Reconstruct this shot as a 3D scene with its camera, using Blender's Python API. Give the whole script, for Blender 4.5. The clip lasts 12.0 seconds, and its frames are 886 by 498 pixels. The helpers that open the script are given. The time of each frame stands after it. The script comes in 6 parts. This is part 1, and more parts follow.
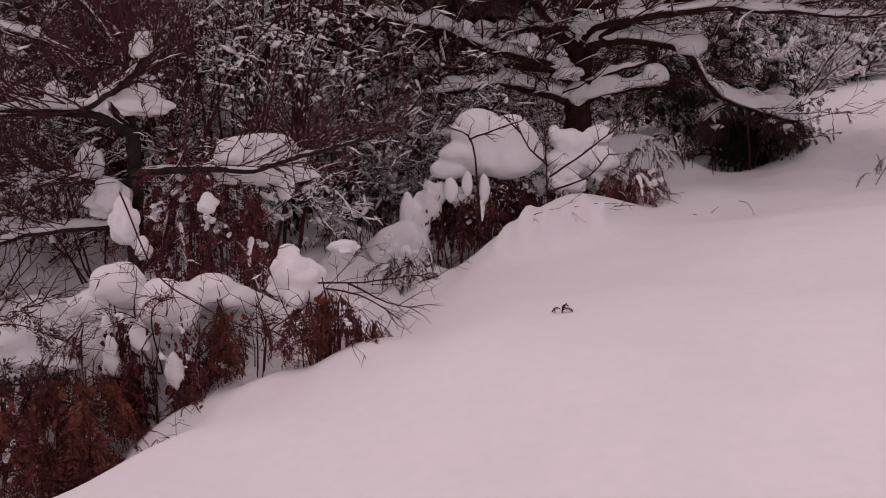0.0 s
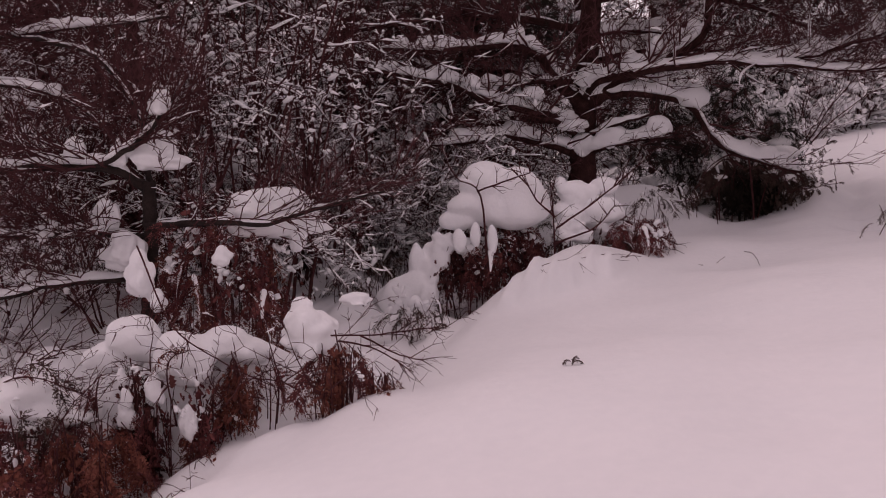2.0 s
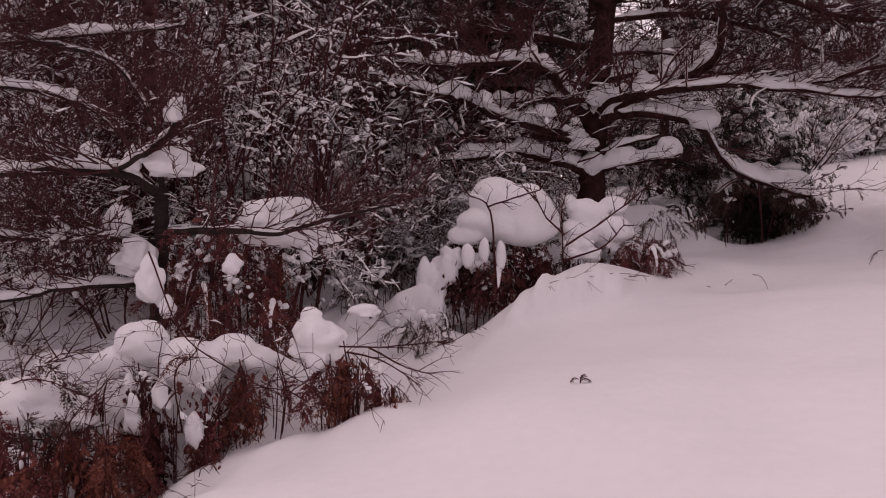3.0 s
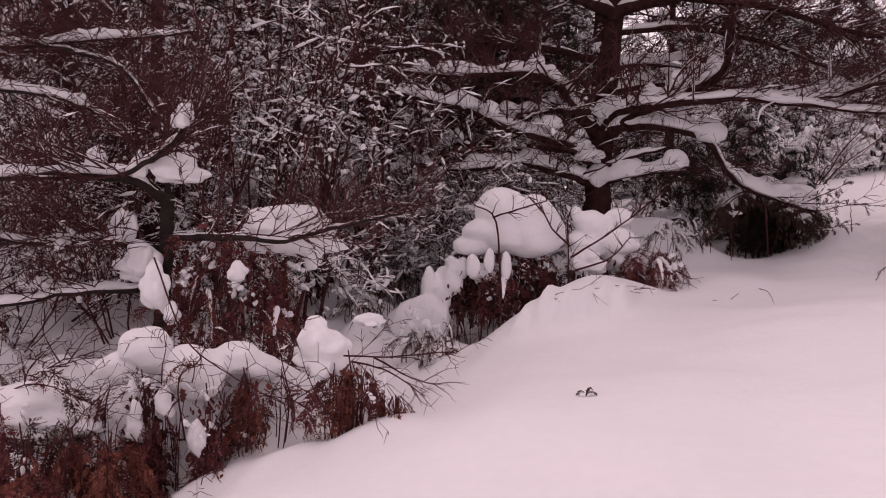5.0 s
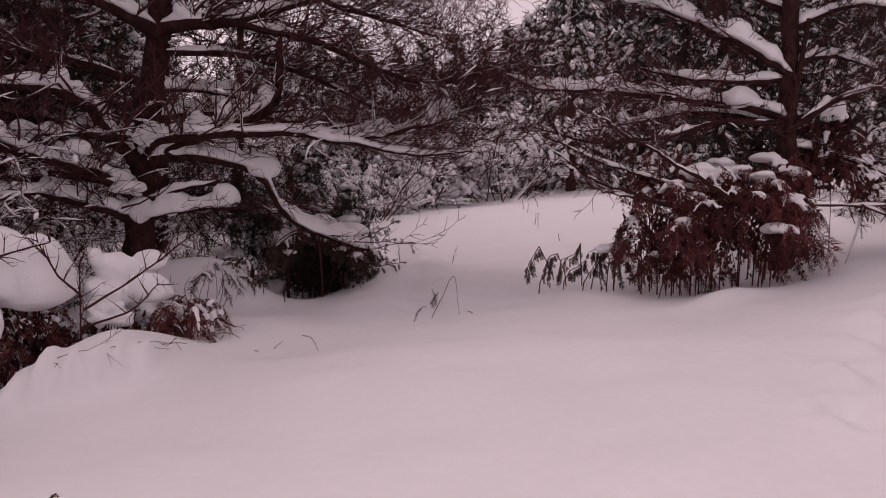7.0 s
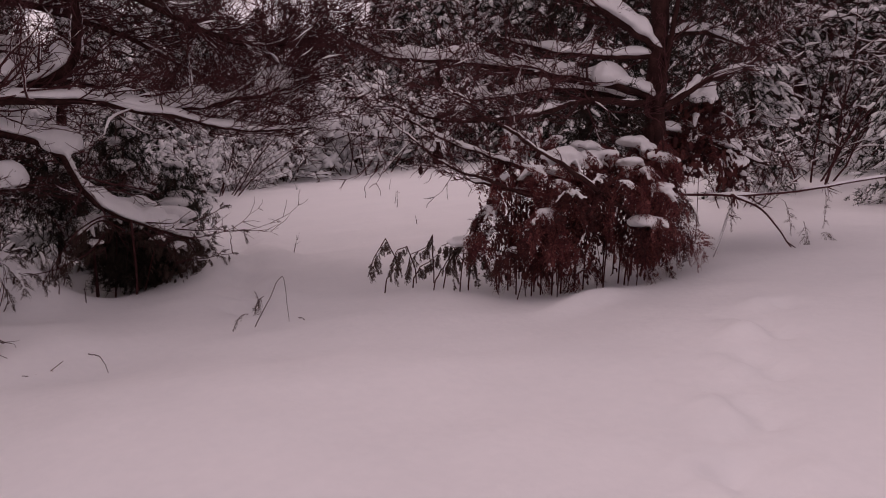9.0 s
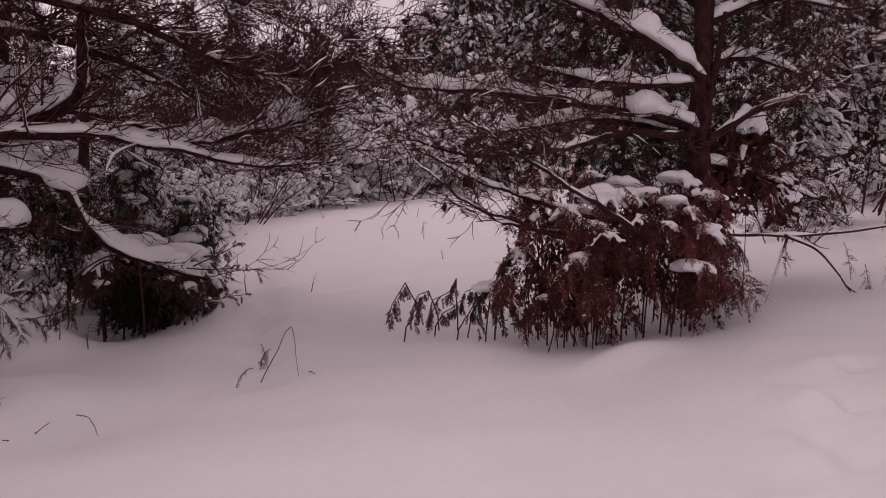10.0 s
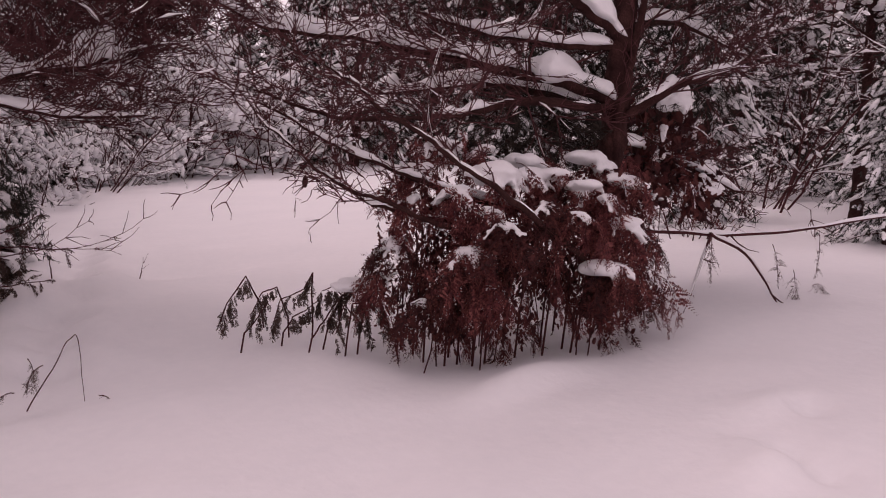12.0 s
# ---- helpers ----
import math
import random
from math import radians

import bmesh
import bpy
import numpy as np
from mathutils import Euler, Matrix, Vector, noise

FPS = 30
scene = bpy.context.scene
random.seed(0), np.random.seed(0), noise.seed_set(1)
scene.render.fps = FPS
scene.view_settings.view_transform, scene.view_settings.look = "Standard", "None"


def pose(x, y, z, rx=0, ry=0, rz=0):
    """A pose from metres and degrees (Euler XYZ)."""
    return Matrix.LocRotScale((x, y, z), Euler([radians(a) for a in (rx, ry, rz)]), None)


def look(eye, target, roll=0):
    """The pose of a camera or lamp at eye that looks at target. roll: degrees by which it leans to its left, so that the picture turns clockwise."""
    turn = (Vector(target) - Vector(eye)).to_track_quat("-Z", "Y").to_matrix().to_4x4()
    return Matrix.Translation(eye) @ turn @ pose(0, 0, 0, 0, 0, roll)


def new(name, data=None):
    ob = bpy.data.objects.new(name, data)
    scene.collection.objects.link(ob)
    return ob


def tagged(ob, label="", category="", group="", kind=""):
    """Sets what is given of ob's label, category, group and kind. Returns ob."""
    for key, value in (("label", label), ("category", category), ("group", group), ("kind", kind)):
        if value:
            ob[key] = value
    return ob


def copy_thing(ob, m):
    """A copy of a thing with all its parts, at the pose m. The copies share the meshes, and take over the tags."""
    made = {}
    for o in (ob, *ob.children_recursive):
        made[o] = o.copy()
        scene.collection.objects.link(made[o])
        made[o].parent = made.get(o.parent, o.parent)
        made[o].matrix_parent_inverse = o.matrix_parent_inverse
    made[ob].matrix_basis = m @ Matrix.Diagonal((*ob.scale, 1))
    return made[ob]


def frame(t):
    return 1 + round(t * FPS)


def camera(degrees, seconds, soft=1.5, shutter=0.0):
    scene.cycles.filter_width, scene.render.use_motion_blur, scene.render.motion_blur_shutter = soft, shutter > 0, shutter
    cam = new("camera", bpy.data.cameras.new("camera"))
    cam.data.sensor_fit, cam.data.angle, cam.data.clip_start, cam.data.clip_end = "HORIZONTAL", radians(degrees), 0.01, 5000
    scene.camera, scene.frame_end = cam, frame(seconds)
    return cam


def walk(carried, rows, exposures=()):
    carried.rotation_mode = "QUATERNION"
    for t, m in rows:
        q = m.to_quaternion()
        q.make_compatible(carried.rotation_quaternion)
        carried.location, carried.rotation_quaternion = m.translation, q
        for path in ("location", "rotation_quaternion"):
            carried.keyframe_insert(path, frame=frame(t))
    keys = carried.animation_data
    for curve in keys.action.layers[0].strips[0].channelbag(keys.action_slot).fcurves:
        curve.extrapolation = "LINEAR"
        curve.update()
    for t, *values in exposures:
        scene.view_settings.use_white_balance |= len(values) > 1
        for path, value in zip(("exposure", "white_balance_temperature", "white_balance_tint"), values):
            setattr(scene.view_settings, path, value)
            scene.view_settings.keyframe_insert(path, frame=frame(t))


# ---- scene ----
cam = camera(56.8, 12.0, soft=1.0)
PATH = [
    (0, (0.095, 0.324, 1.463), (0.056, 2.309, 1.222), -0.5),
    (0.5, (0.068, 0.346, 1.476), (0.029, 2.332, 1.235), -0.8),
    (1, (0.042, 0.288, 1.494), (-0.001, 2.275, 1.276), -1.2),
    (1.5, (0.039, 0.25, 1.516), (-0.001, 2.243, 1.356), -1.0),
    (2, (0.049, 0.24, 1.519), (0.002, 2.235, 1.389), -0.6),
    (2.5, (0.022, 0.234, 1.515), (-0.022, 2.231, 1.403), 0.2),
    (3, (0.009, 0.228, 1.515), (-0.049, 2.225, 1.421), 1.0),
    (4.8, (-0.018, 0.245, 1.522), (-0.127, 2.241, 1.45), 1.8),
    (5, (-0.02, 0.251, 1.517), (-0.084, 2.248, 1.446), 1.8),
    (5.5, (0.064, 0.358, 1.513), (0.189, 2.354, 1.456), 1.3),
    (6, (0.263, 0.671, 1.512), (0.666, 2.629, 1.485), 0.8),
    (6.5, (0.54, 0.906, 1.632), (1.224, 2.785, 1.649), 1.0),
    (7, (0.657, 1.002, 1.646), (1.533, 2.8, 1.677), 1.3),
    (7.5, (0.827, 1.293, 1.763), (1.831, 3.022, 1.8), 1.5),
    (7.7, (0.889, 1.292, 1.76), (1.932, 2.999, 1.782), 1.4),
    (9.3, (1.609, 1.997, 1.91), (2.754, 3.636, 1.871), 1.3),
    (9.5, (1.684, 2.085, 1.911), (2.817, 3.733, 1.9), 1.4),
    (10, (1.875, 2.297, 2.087), (2.953, 3.982, 2.101), 1.4),
    (10.5, (2.001, 2.656, 2.115), (3.011, 4.382, 2.154), 1.6),
    (11, (2.246, 2.909, 2.1), (3.248, 4.639, 2.145), 2.2),
    (11.5, (2.57, 3.172, 2.151), (3.656, 4.851, 2.184), 3.5),
    (11.7, (2.688, 3.271, 2.159), (3.85, 4.899, 2.183), 4.1),
    (12, (2.861, 3.407, 2.172), (4.158, 4.929, 2.147), 3.6),
]
EXPOSURES = [(0.0, -0.22, 7350, 44), (0.5, -0.4, 7350, 44), (1.0, -0.4, 7350, 44), (2.0, -0.2, 7350, 44), (3.0, -0.13, 7350, 44), (5.0, 0.16, 7350, 44), (5.5, 0.2, 7350, 44), (6.5, -0.13, 7350, 44), (7.0, -0.21, 7350, 44), (7.5, -0.15, 7350, 44), (9.5, -0.47, 7350, 44), (10.5, -0.01, 7350, 44), (11.5, 0.17, 7350, 44), (12.0, 0.09, 7350, 44)]
walk(cam, [(t, look(eye, target, roll)) for t, eye, target, roll in PATH], EXPOSURES)

# ---- light: an overcast winter sky, with a weak and very soft sun ----
world = bpy.data.worlds.new("world")
scene.world = world
world.use_nodes = True
wn, wl = world.node_tree.nodes, world.node_tree.links
sky = wn.new("ShaderNodeTexSky")
sky.sky_type = "NISHITA"
sky.sun_disc = False
sky.sun_elevation, sky.sun_rotation = radians(66), radians(-30)
grey = wn.new("ShaderNodeHueSaturation")
grey.inputs["Saturation"].default_value = 0.12
wl.new(sky.outputs[0], grey.inputs["Color"])
wl.new(grey.outputs[0], wn["Background"].inputs["Color"])
wn["Background"].inputs["Strength"].default_value = 0.14
sun = new("sun", bpy.data.lights.new("sun", "SUN"))
sun.data.energy, sun.data.angle, sun.data.color = 0.6, radians(60), (1.0, 0.97, 0.94)
sun.matrix_world = look((-1.2, 11.5, 15), (2, 6, 0))


# ---- materials ----
def material(name, colors, scale, rough, bump=0.3, bump_scale=None, per_object=0.0, island=0.0, sss=0.0, trans=0.0, spec=0.3):
    """Colours from two scales of noise, with relief; island varies each leaf, per_object each thing."""
    m = bpy.data.materials.new(name)
    m.use_nodes = True
    n, l = m.node_tree.nodes, m.node_tree.links
    b = n["Principled BSDF"]
    b.inputs["Roughness"].default_value = rough
    b.inputs["Specular IOR Level"].default_value = spec
    co = n.new("ShaderNodeTexCoord")
    big, small = n.new("ShaderNodeTexNoise"), n.new("ShaderNodeTexNoise")
    big.inputs["Scale"].default_value, small.inputs["Scale"].default_value = scale, scale * 9
    big.inputs["Detail"].default_value = small.inputs["Detail"].default_value = 4
    for q in (big, small):
        l.new(co.outputs["Object"], q.inputs["Vector"])
    mix = n.new("ShaderNodeMath")
    mix.operation = "MULTIPLY_ADD"
    mix.inputs[1].default_value = 0.45
    l.new(small.outputs[0], mix.inputs[0])
    half = n.new("ShaderNodeMath")
    half.operation = "MULTIPLY"
    half.inputs[1].default_value = 0.55
    l.new(big.outputs[0], half.inputs[0])
    l.new(half.outputs[0], mix.inputs[2])
    value = mix.outputs[0]
    for amount, node, socket in ((island, "ShaderNodeNewGeometry", "Random Per Island"), (per_object, "ShaderNodeObjectInfo", "Random")):
        if amount:
            src, add = n.new(node), n.new("ShaderNodeMath")
            shift = n.new("ShaderNodeMath")
            shift.operation, add.operation = "SUBTRACT", "MULTIPLY_ADD"
            shift.inputs[1].default_value = 0.5
            l.new(src.outputs[socket], shift.inputs[0])
            l.new(shift.outputs[0], add.inputs[0])
            add.inputs[1].default_value = amount
            l.new(value, add.inputs[2])
            value = add.outputs[0]
    ramp = n.new("ShaderNodeValToRGB")
    e = ramp.color_ramp.elements
    while len(e) < len(colors):
        e.new(0.5)
    for i, c in enumerate(colors):
        e[i].position = 0.28 + 0.44 * i / (len(colors) - 1)
        e[i].color = (*c, 1)
    l.new(value, ramp.inputs[0])
    l.new(ramp.outputs[0], b.inputs["Base Color"])
    if bump:
        bn = n.new("ShaderNodeBump")
        bn.inputs["Strength"].default_value, bn.inputs["Distance"].default_value = bump, 0.02
        rel = n.new("ShaderNodeTexNoise")
        rel.inputs["Scale"].default_value, rel.inputs["Detail"].default_value = bump_scale or scale * 6, 5
        l.new(co.outputs["Object"], rel.inputs["Vector"])
        l.new(rel.outputs[0], bn.inputs["Height"])
        l.new(bn.outputs[0], b.inputs["Normal"])
    if sss:
        b.inputs["Subsurface Weight"].default_value = sss
        b.inputs["Subsurface Radius"].default_value = (0.06, 0.07, 0.08)
    if trans:
        b.inputs["Transmission Weight"].default_value = 0.0
        tr, ms = n.new("ShaderNodeBsdfTranslucent"), n.new("ShaderNodeMixShader")
        ms.inputs[0].default_value = trans
        l.new(ramp.outputs[0], tr.inputs["Color"])
        l.new(b.outputs[0], ms.inputs[1])
        l.new(tr.outputs[0], ms.inputs[2])
        l.new(ms.outputs[0], n["Material Output"].inputs["Surface"])
    return m


SNOW = material("snow", [(0.86, 0.87, 0.885), (0.92, 0.92, 0.93)], 1.3, 0.7, 0.25, 14)
SNOW_LOOSE = material("loose_snow", [(0.86, 0.87, 0.885), (0.92, 0.92, 0.93)], 5, 0.75, 0.35, 28)
BARK = material("pine_bark", [(0.018, 0.007, 0.007), (0.040, 0.016, 0.015), (0.085, 0.036, 0.032)], 9, 0.9, 0.9, 26, spec=0.1)
PINETWIG = material("pine_twig", [(0.05, 0.018, 0.02), (0.135, 0.052, 0.054)], 12, 0.9, 0.4, 60, spec=0.1)
TWIG = material("twig_bark", [(0.036, 0.012, 0.013), (0.11, 0.038, 0.039)], 12, 0.9, 0.4, 60, spec=0.1)
GREYBARK = material("grey_bark", [(0.012, 0.008, 0.007), (0.028, 0.017, 0.015), (0.055, 0.038, 0.033)], 8, 0.9, 0.7, 30)
BRACKEN = material("dead_bracken", [(0.055, 0.012, 0.015), (0.15, 0.035, 0.036), (0.27, 0.09, 0.08)], 6, 0.8, 0.2, 80, island=0.35, trans=0.2)
RUST = material("rust_bracken", [(0.07, 0.017, 0.015), (0.175, 0.048, 0.034), (0.28, 0.105, 0.072)], 6, 0.8, 0.2, 80, island=0.3, trans=0.25)
OAKLEAF = material("dead_oak_leaf", [(0.03, 0.008, 0.009), (0.075, 0.018, 0.018), (0.14, 0.04, 0.034)], 8, 0.75, 0.2, 80, island=0.4, trans=0.2)
GREYFERN = material("grey_fern", [(0.03, 0.018, 0.015), (0.07, 0.042, 0.034), (0.13, 0.085, 0.07)], 8, 0.85, 0.2, 80, island=0.3, trans=0.15)
NEEDLE = material("pine_needle", [(0.014, 0.010, 0.009), (0.032, 0.023, 0.019), (0.06, 0.046, 0.037)], 3, 0.7, 0, island=0.3, spec=0.1)
FIRNEEDLE = material("fir_needle", [(0.018, 0.017, 0.015), (0.038, 0.036, 0.030), (0.07, 0.066, 0.055)], 2, 0.7, 0, island=0.3, spec=0.1)


# ---- mesh kit ----
class Geo:
    """Gathers points and faces, and links them as one mesh."""

    def __init__(self):
        self.v, self.f, self.n = [], {3: [], 4: []}, 0

    def add(self, v, f):
        self.v.append(np.asarray(v, float).reshape(-1, 3))
        f = np.asarray(f)
        self.f[f.shape[1]].append(f + self.n)
        self.n += len(self.v[-1])

    def mesh(self, name, mat, smooth=True):
        me = bpy.data.meshes.new(name)
        v = np.concatenate(self.v) if self.v else np.zeros((0, 3))
        t = np.concatenate(self.f[3]) if self.f[3] else np.zeros((0, 3), int)
        q = np.concatenate(self.f[4]) if self.f[4] else np.zeros((0, 4), int)
        loops = np.concatenate([t.ravel(), q.ravel()]).astype(np.int32)
        start = np.concatenate([np.arange(len(t)) * 3, len(t) * 3 + np.arange(len(q)) * 4]).astype(np.int32)
        me.vertices.add(len(v))
        me.vertices.foreach_set("co", v.astype(np.float32).ravel())
        me.loops.add(len(loops))
        me.loops.foreach_set("vertex_index", loops)
        me.polygons.add(len(start))
        me.polygons.foreach_set("loop_start", start)
        me.update(calc_edges=True)
        if smooth:
            me.shade_smooth()
        me.materials.append(mat)
        return me


def part(name, geo, mat, parent, label="", kind="", smooth=True):
    ob = new(name, geo.mesh(name, mat, smooth))
    ob.parent = parent
    return tagged(ob, label, kind=kind)


def thing(name, place, label, category, group="", kind=""):
    ob = new(name)
    ob.location = place
    bpy.context.view_layer.update()
    return tagged(ob, label, category, group, kind)


def unit(v):
    v = np.asarray(v, float)
    return v / (np.linalg.norm(v, axis=-1, keepdims=True) + 1e-9)


UP = np.array([0.0, 0.0, 1.0])


def spline(points, n):
    """Catmull-Rom through a few points."""
    p = np.array(points, float)
    p = np.vstack([2 * p[0] - p[1], p, 2 * p[-1] - p[-2]])
    s = np.linspace(0, len(p) - 3 - 1e-6, n)
    i, u = s.astype(int), (s % 1)[:, None]
    a, b, c, d = p[i], p[i + 1], p[i + 2], p[i + 3]
    return 0.5 * (2 * b + (c - a) * u + (2 * a - 5 * b + 4 * c - d) * u**2 + (3 * b - a - 3 * c + d) * u**3)


def tube(geo, pts, radii, n=5):
    pts, radii = np.asarray(pts, float), np.asarray(radii, float)
    k = len(pts)
    t = unit(np.gradient(pts, axis=0))
    ref = UP if abs(unit(pts[-1] - pts[0])[2]) < 0.8 else np.array([1.0, 0.3, 0.0])
    u = unit(np.cross(t, ref))
    w = np.cross(t, u)
    a = np.arange(n) * 2 * math.pi / n
    ring = np.cos(a)[None, :, None] * u[:, None] + np.sin(a)[None, :, None] * w[:, None]
    v = pts[:, None] + ring * radii[:, None, None]
    i, j = np.meshgrid(np.arange(k - 1), np.arange(n), indexing="ij")
    j2 = (j + 1) % n
    geo.add(v, np.stack([i * n + j, i * n + j2, (i + 1) * n + j2, (i + 1) * n + j], -1).reshape(-1, 4))


def wobble(rng, n, lo, hi, step=4):
    """A smooth random run of n values."""
    m = max(2, n // step + 2)
    return np.interp(np.linspace(0, m - 1, n), np.arange(m), rng.uniform(lo, hi, m))


def snow_strip(geo, pts, r, w, h, rng, gap=0.0, n=7, step=3, low=0.45):
    """Snow lying along a branch: a lumpy dome, drooping over its sides, with tapered ends."""
    pts = np.asarray(pts, float)
    k = len(pts)
    t = unit(np.gradient(pts, axis=0))
    side = unit(np.cross(t, UP))
    amount = wobble(rng, k, low, 1.35, step)
    if gap:
        amount *= np.clip(wobble(rng, k, -gap, 1.6, step), 0.02, 1)
    ends = np.minimum(np.arange(k) * 7.0, np.arange(k)[::-1] * 3.2) / max(1, k - 1)
    amount *= np.clip(ends, 0.03, 1) ** 0.6
    amount *= np.clip(1.7 - 1.35 * np.abs(t[:, 2]), 0.02, 1)
    lean = wobble(rng, k, -0.25, 0.25)
    r = np.broadcast_to(np.asarray(r, float), k)
    a = np.linspace(-0.12, math.pi + 0.12, n)
    y = np.cos(a)[None] * w * amount[:, None] ** 0.6 + lean[:, None] * w * np.sin(a)[None]
    z = r[:, None] * 0.7 + np.sin(a)[None] * h * amount[:, None]
    v = pts[:, None] + side[:, None] * y[..., None] + UP * z[..., None]
    i, j = np.meshgrid(np.arange(k - 1), np.arange(n), indexing="ij")
    j2 = (j + 1) % n
    geo.add(v, np.stack([i * n + j, (i + 1) * n + j, (i + 1) * n + j2, i * n + j2], -1).reshape(-1, 4))


BALLS = {}
for level in (1, 2, 3, 4):
    bm = bmesh.new()
    bmesh.ops.create_icosphere(bm, subdivisions=level, radius=1)
    bm.verts.ensure_lookup_table()
    BALLS[level] = (np.array([v.co for v in bm.verts]), np.array([[v.index for v in f.verts] for f in bm.faces]))
    bm.free()


def lump(geo, c, size, rng, level=3, rough=0.16, flat=0.0, droop=0.0, axis=None):
    """A lump of snow: rounded and uneven, softer below than above."""
    v, f = BALLS[level]
    d = np.zeros(len(v))
    for q in range(7):
        k = rng.normal(size=3) * (1.0 + 0.7 * q)
        d += np.sin(v @ k + rng.uniform(0, 6.3)) / (1 + 0.6 * q)
    v = v * (1 + rough * d[:, None] * 0.75)
    z = np.where(v[:, 2] < 0, v[:, 2] * 0.8, v[:, 2])
    r2 = v[:, 0] ** 2 + v[:, 1] ** 2
    v = np.column_stack([v[:, 0], v[:, 1], z - droop * r2])
    v = v * np.array(size, float)
    if axis is not None:
        a = unit(axis)
        b = unit(np.cross(UP, a))
        v = v @ np.array([a, b, np.cross(a, b)])
    geo.add(v + np.array(c, float), f)


def soften(ob, voxel=0.018, rounds=5):
    """Melts the overlapping lumps of one piece of snow into a single smooth skin."""
    m = ob.modifiers.new("melt", "REMESH")
    m.mode, m.voxel_size, m.use_smooth_shade = "VOXEL", voxel, True
    q = ob.modifiers.new("round", "SMOOTH")
    q.factor, q.iterations = 0.5, rounds
    return ob


def cap(parent, c, size, rng, rough=0.14, lobes=8, drips=1, label="rounded cap of fresh snow", rounds=3, under=True):
    """A cap of snow: a high rounded body, lobes that slump round it and tongues that sag from its rim."""
    s = Geo()
    c, size = np.array(c, float), np.array(size, float)
    lump(s, c, size, rng, 4, rough)
    if under:
        lump(s, c + np.array([rng.uniform(-0.25, 0.25), rng.uniform(-0.2, 0.2), 0.6]) * size, size * np.array([0.6, 0.6, 0.55]), rng, 3, rough)
    if under:
        lump(s, c - UP * size[2] * 0.4, size * np.array([0.93, 0.93, 0.6]), rng, 4, rough * 1.5)
    for q in range(lobes):
        a = rng.uniform(0, 6.28)
        o = np.array([math.cos(a), math.sin(a), rng.uniform(-0.9, 0.3)]) * size * rng.uniform(0.5, 0.85)
        lump(s, c + o, size * rng.uniform(0.32, 0.6, 3), rng, 3, 0.22)
    for q in range(drips):
        a = rng.uniform(0, 6.28)
        o = np.array([math.cos(a) * 0.7, math.sin(a) * 0.7, -0.85]) * size
        w = min(size) * rng.uniform(0.2, 0.38)
        lump(s, c + o, (w, w, w * rng.uniform(1.4, 3.0)), rng, 3, 0.25)
    return soften(part("snow_cap", s, SNOW_LOOSE, parent, label), max(0.010, min(size) * 0.07), rounds)


def grow(geo, snow, p, d, length, r, depth, rng, bend=0.25, lift=0.1, kids=(5, 8), ratio=0.5, spread=(0.6, 1.2), snowy=0.5, thick=1.0, flatten=0.0, tips=None, fine=0.0042, bare=0.0075):
    """A branch with side twigs, which wander, taper and carry snow."""
    k = max(4, min(9, int(length / 0.14) + 2))
    pts = [np.array(p, float)]
    d = unit(d)
    for _ in range(k - 1):
        d = unit(d + rng.normal(size=3) * bend * 0.5 + UP * lift * 0.3)
        pts.append(pts[-1] + d * length / (k - 1))
    pts = np.array(pts)
    tube(geo, pts, np.linspace(r, max(fine * 0.45, r * 0.3), k), 5 if r > 0.012 else 3)
    flat = 1 - abs(unit(pts[-1] - pts[0])[2])
    if snow is not None and flat > 0.25 and rng.random() < snowy * (0.5 + flat) * (1 if r > bare else 0.12):
        w = (0.004 + 0.9 * r + 0.013 * rng.random()) * thick
        snow_strip(snow, pts[: max(4, int(k * rng.uniform(0.6, 1.0)))], r, w, w * rng.uniform(0.9, 1.9), rng, 0.4, 5, 2)
    if tips is not None and depth <= 1:
        tips.append((pts[-1], d))
    if depth <= 0:
        return
    for _ in range(rng.integers(kids[0], kids[1] + 1)):
        i = rng.integers(max(1, k // 4), k)
        t = unit(pts[i] - pts[i - 1])
        o = rng.normal(size=3)
        o[2] *= 1 - flatten
        o = unit(o - t * (o @ t))
        a = rng.uniform(*spread)
        s = ratio * rng.uniform(0.6, 1.2) * (1.15 - 0.5 * i / k)
        grow(geo, snow, pts[i], t * math.cos(a) + o * math.sin(a), length * s, max(fine, r * (1 - 0.6 * i / k) * 0.6), depth - 1, rng, bend * 1.15, lift, kids, ratio, spread, snowy * 0.85, thick, flatten, tips, fine, bare)


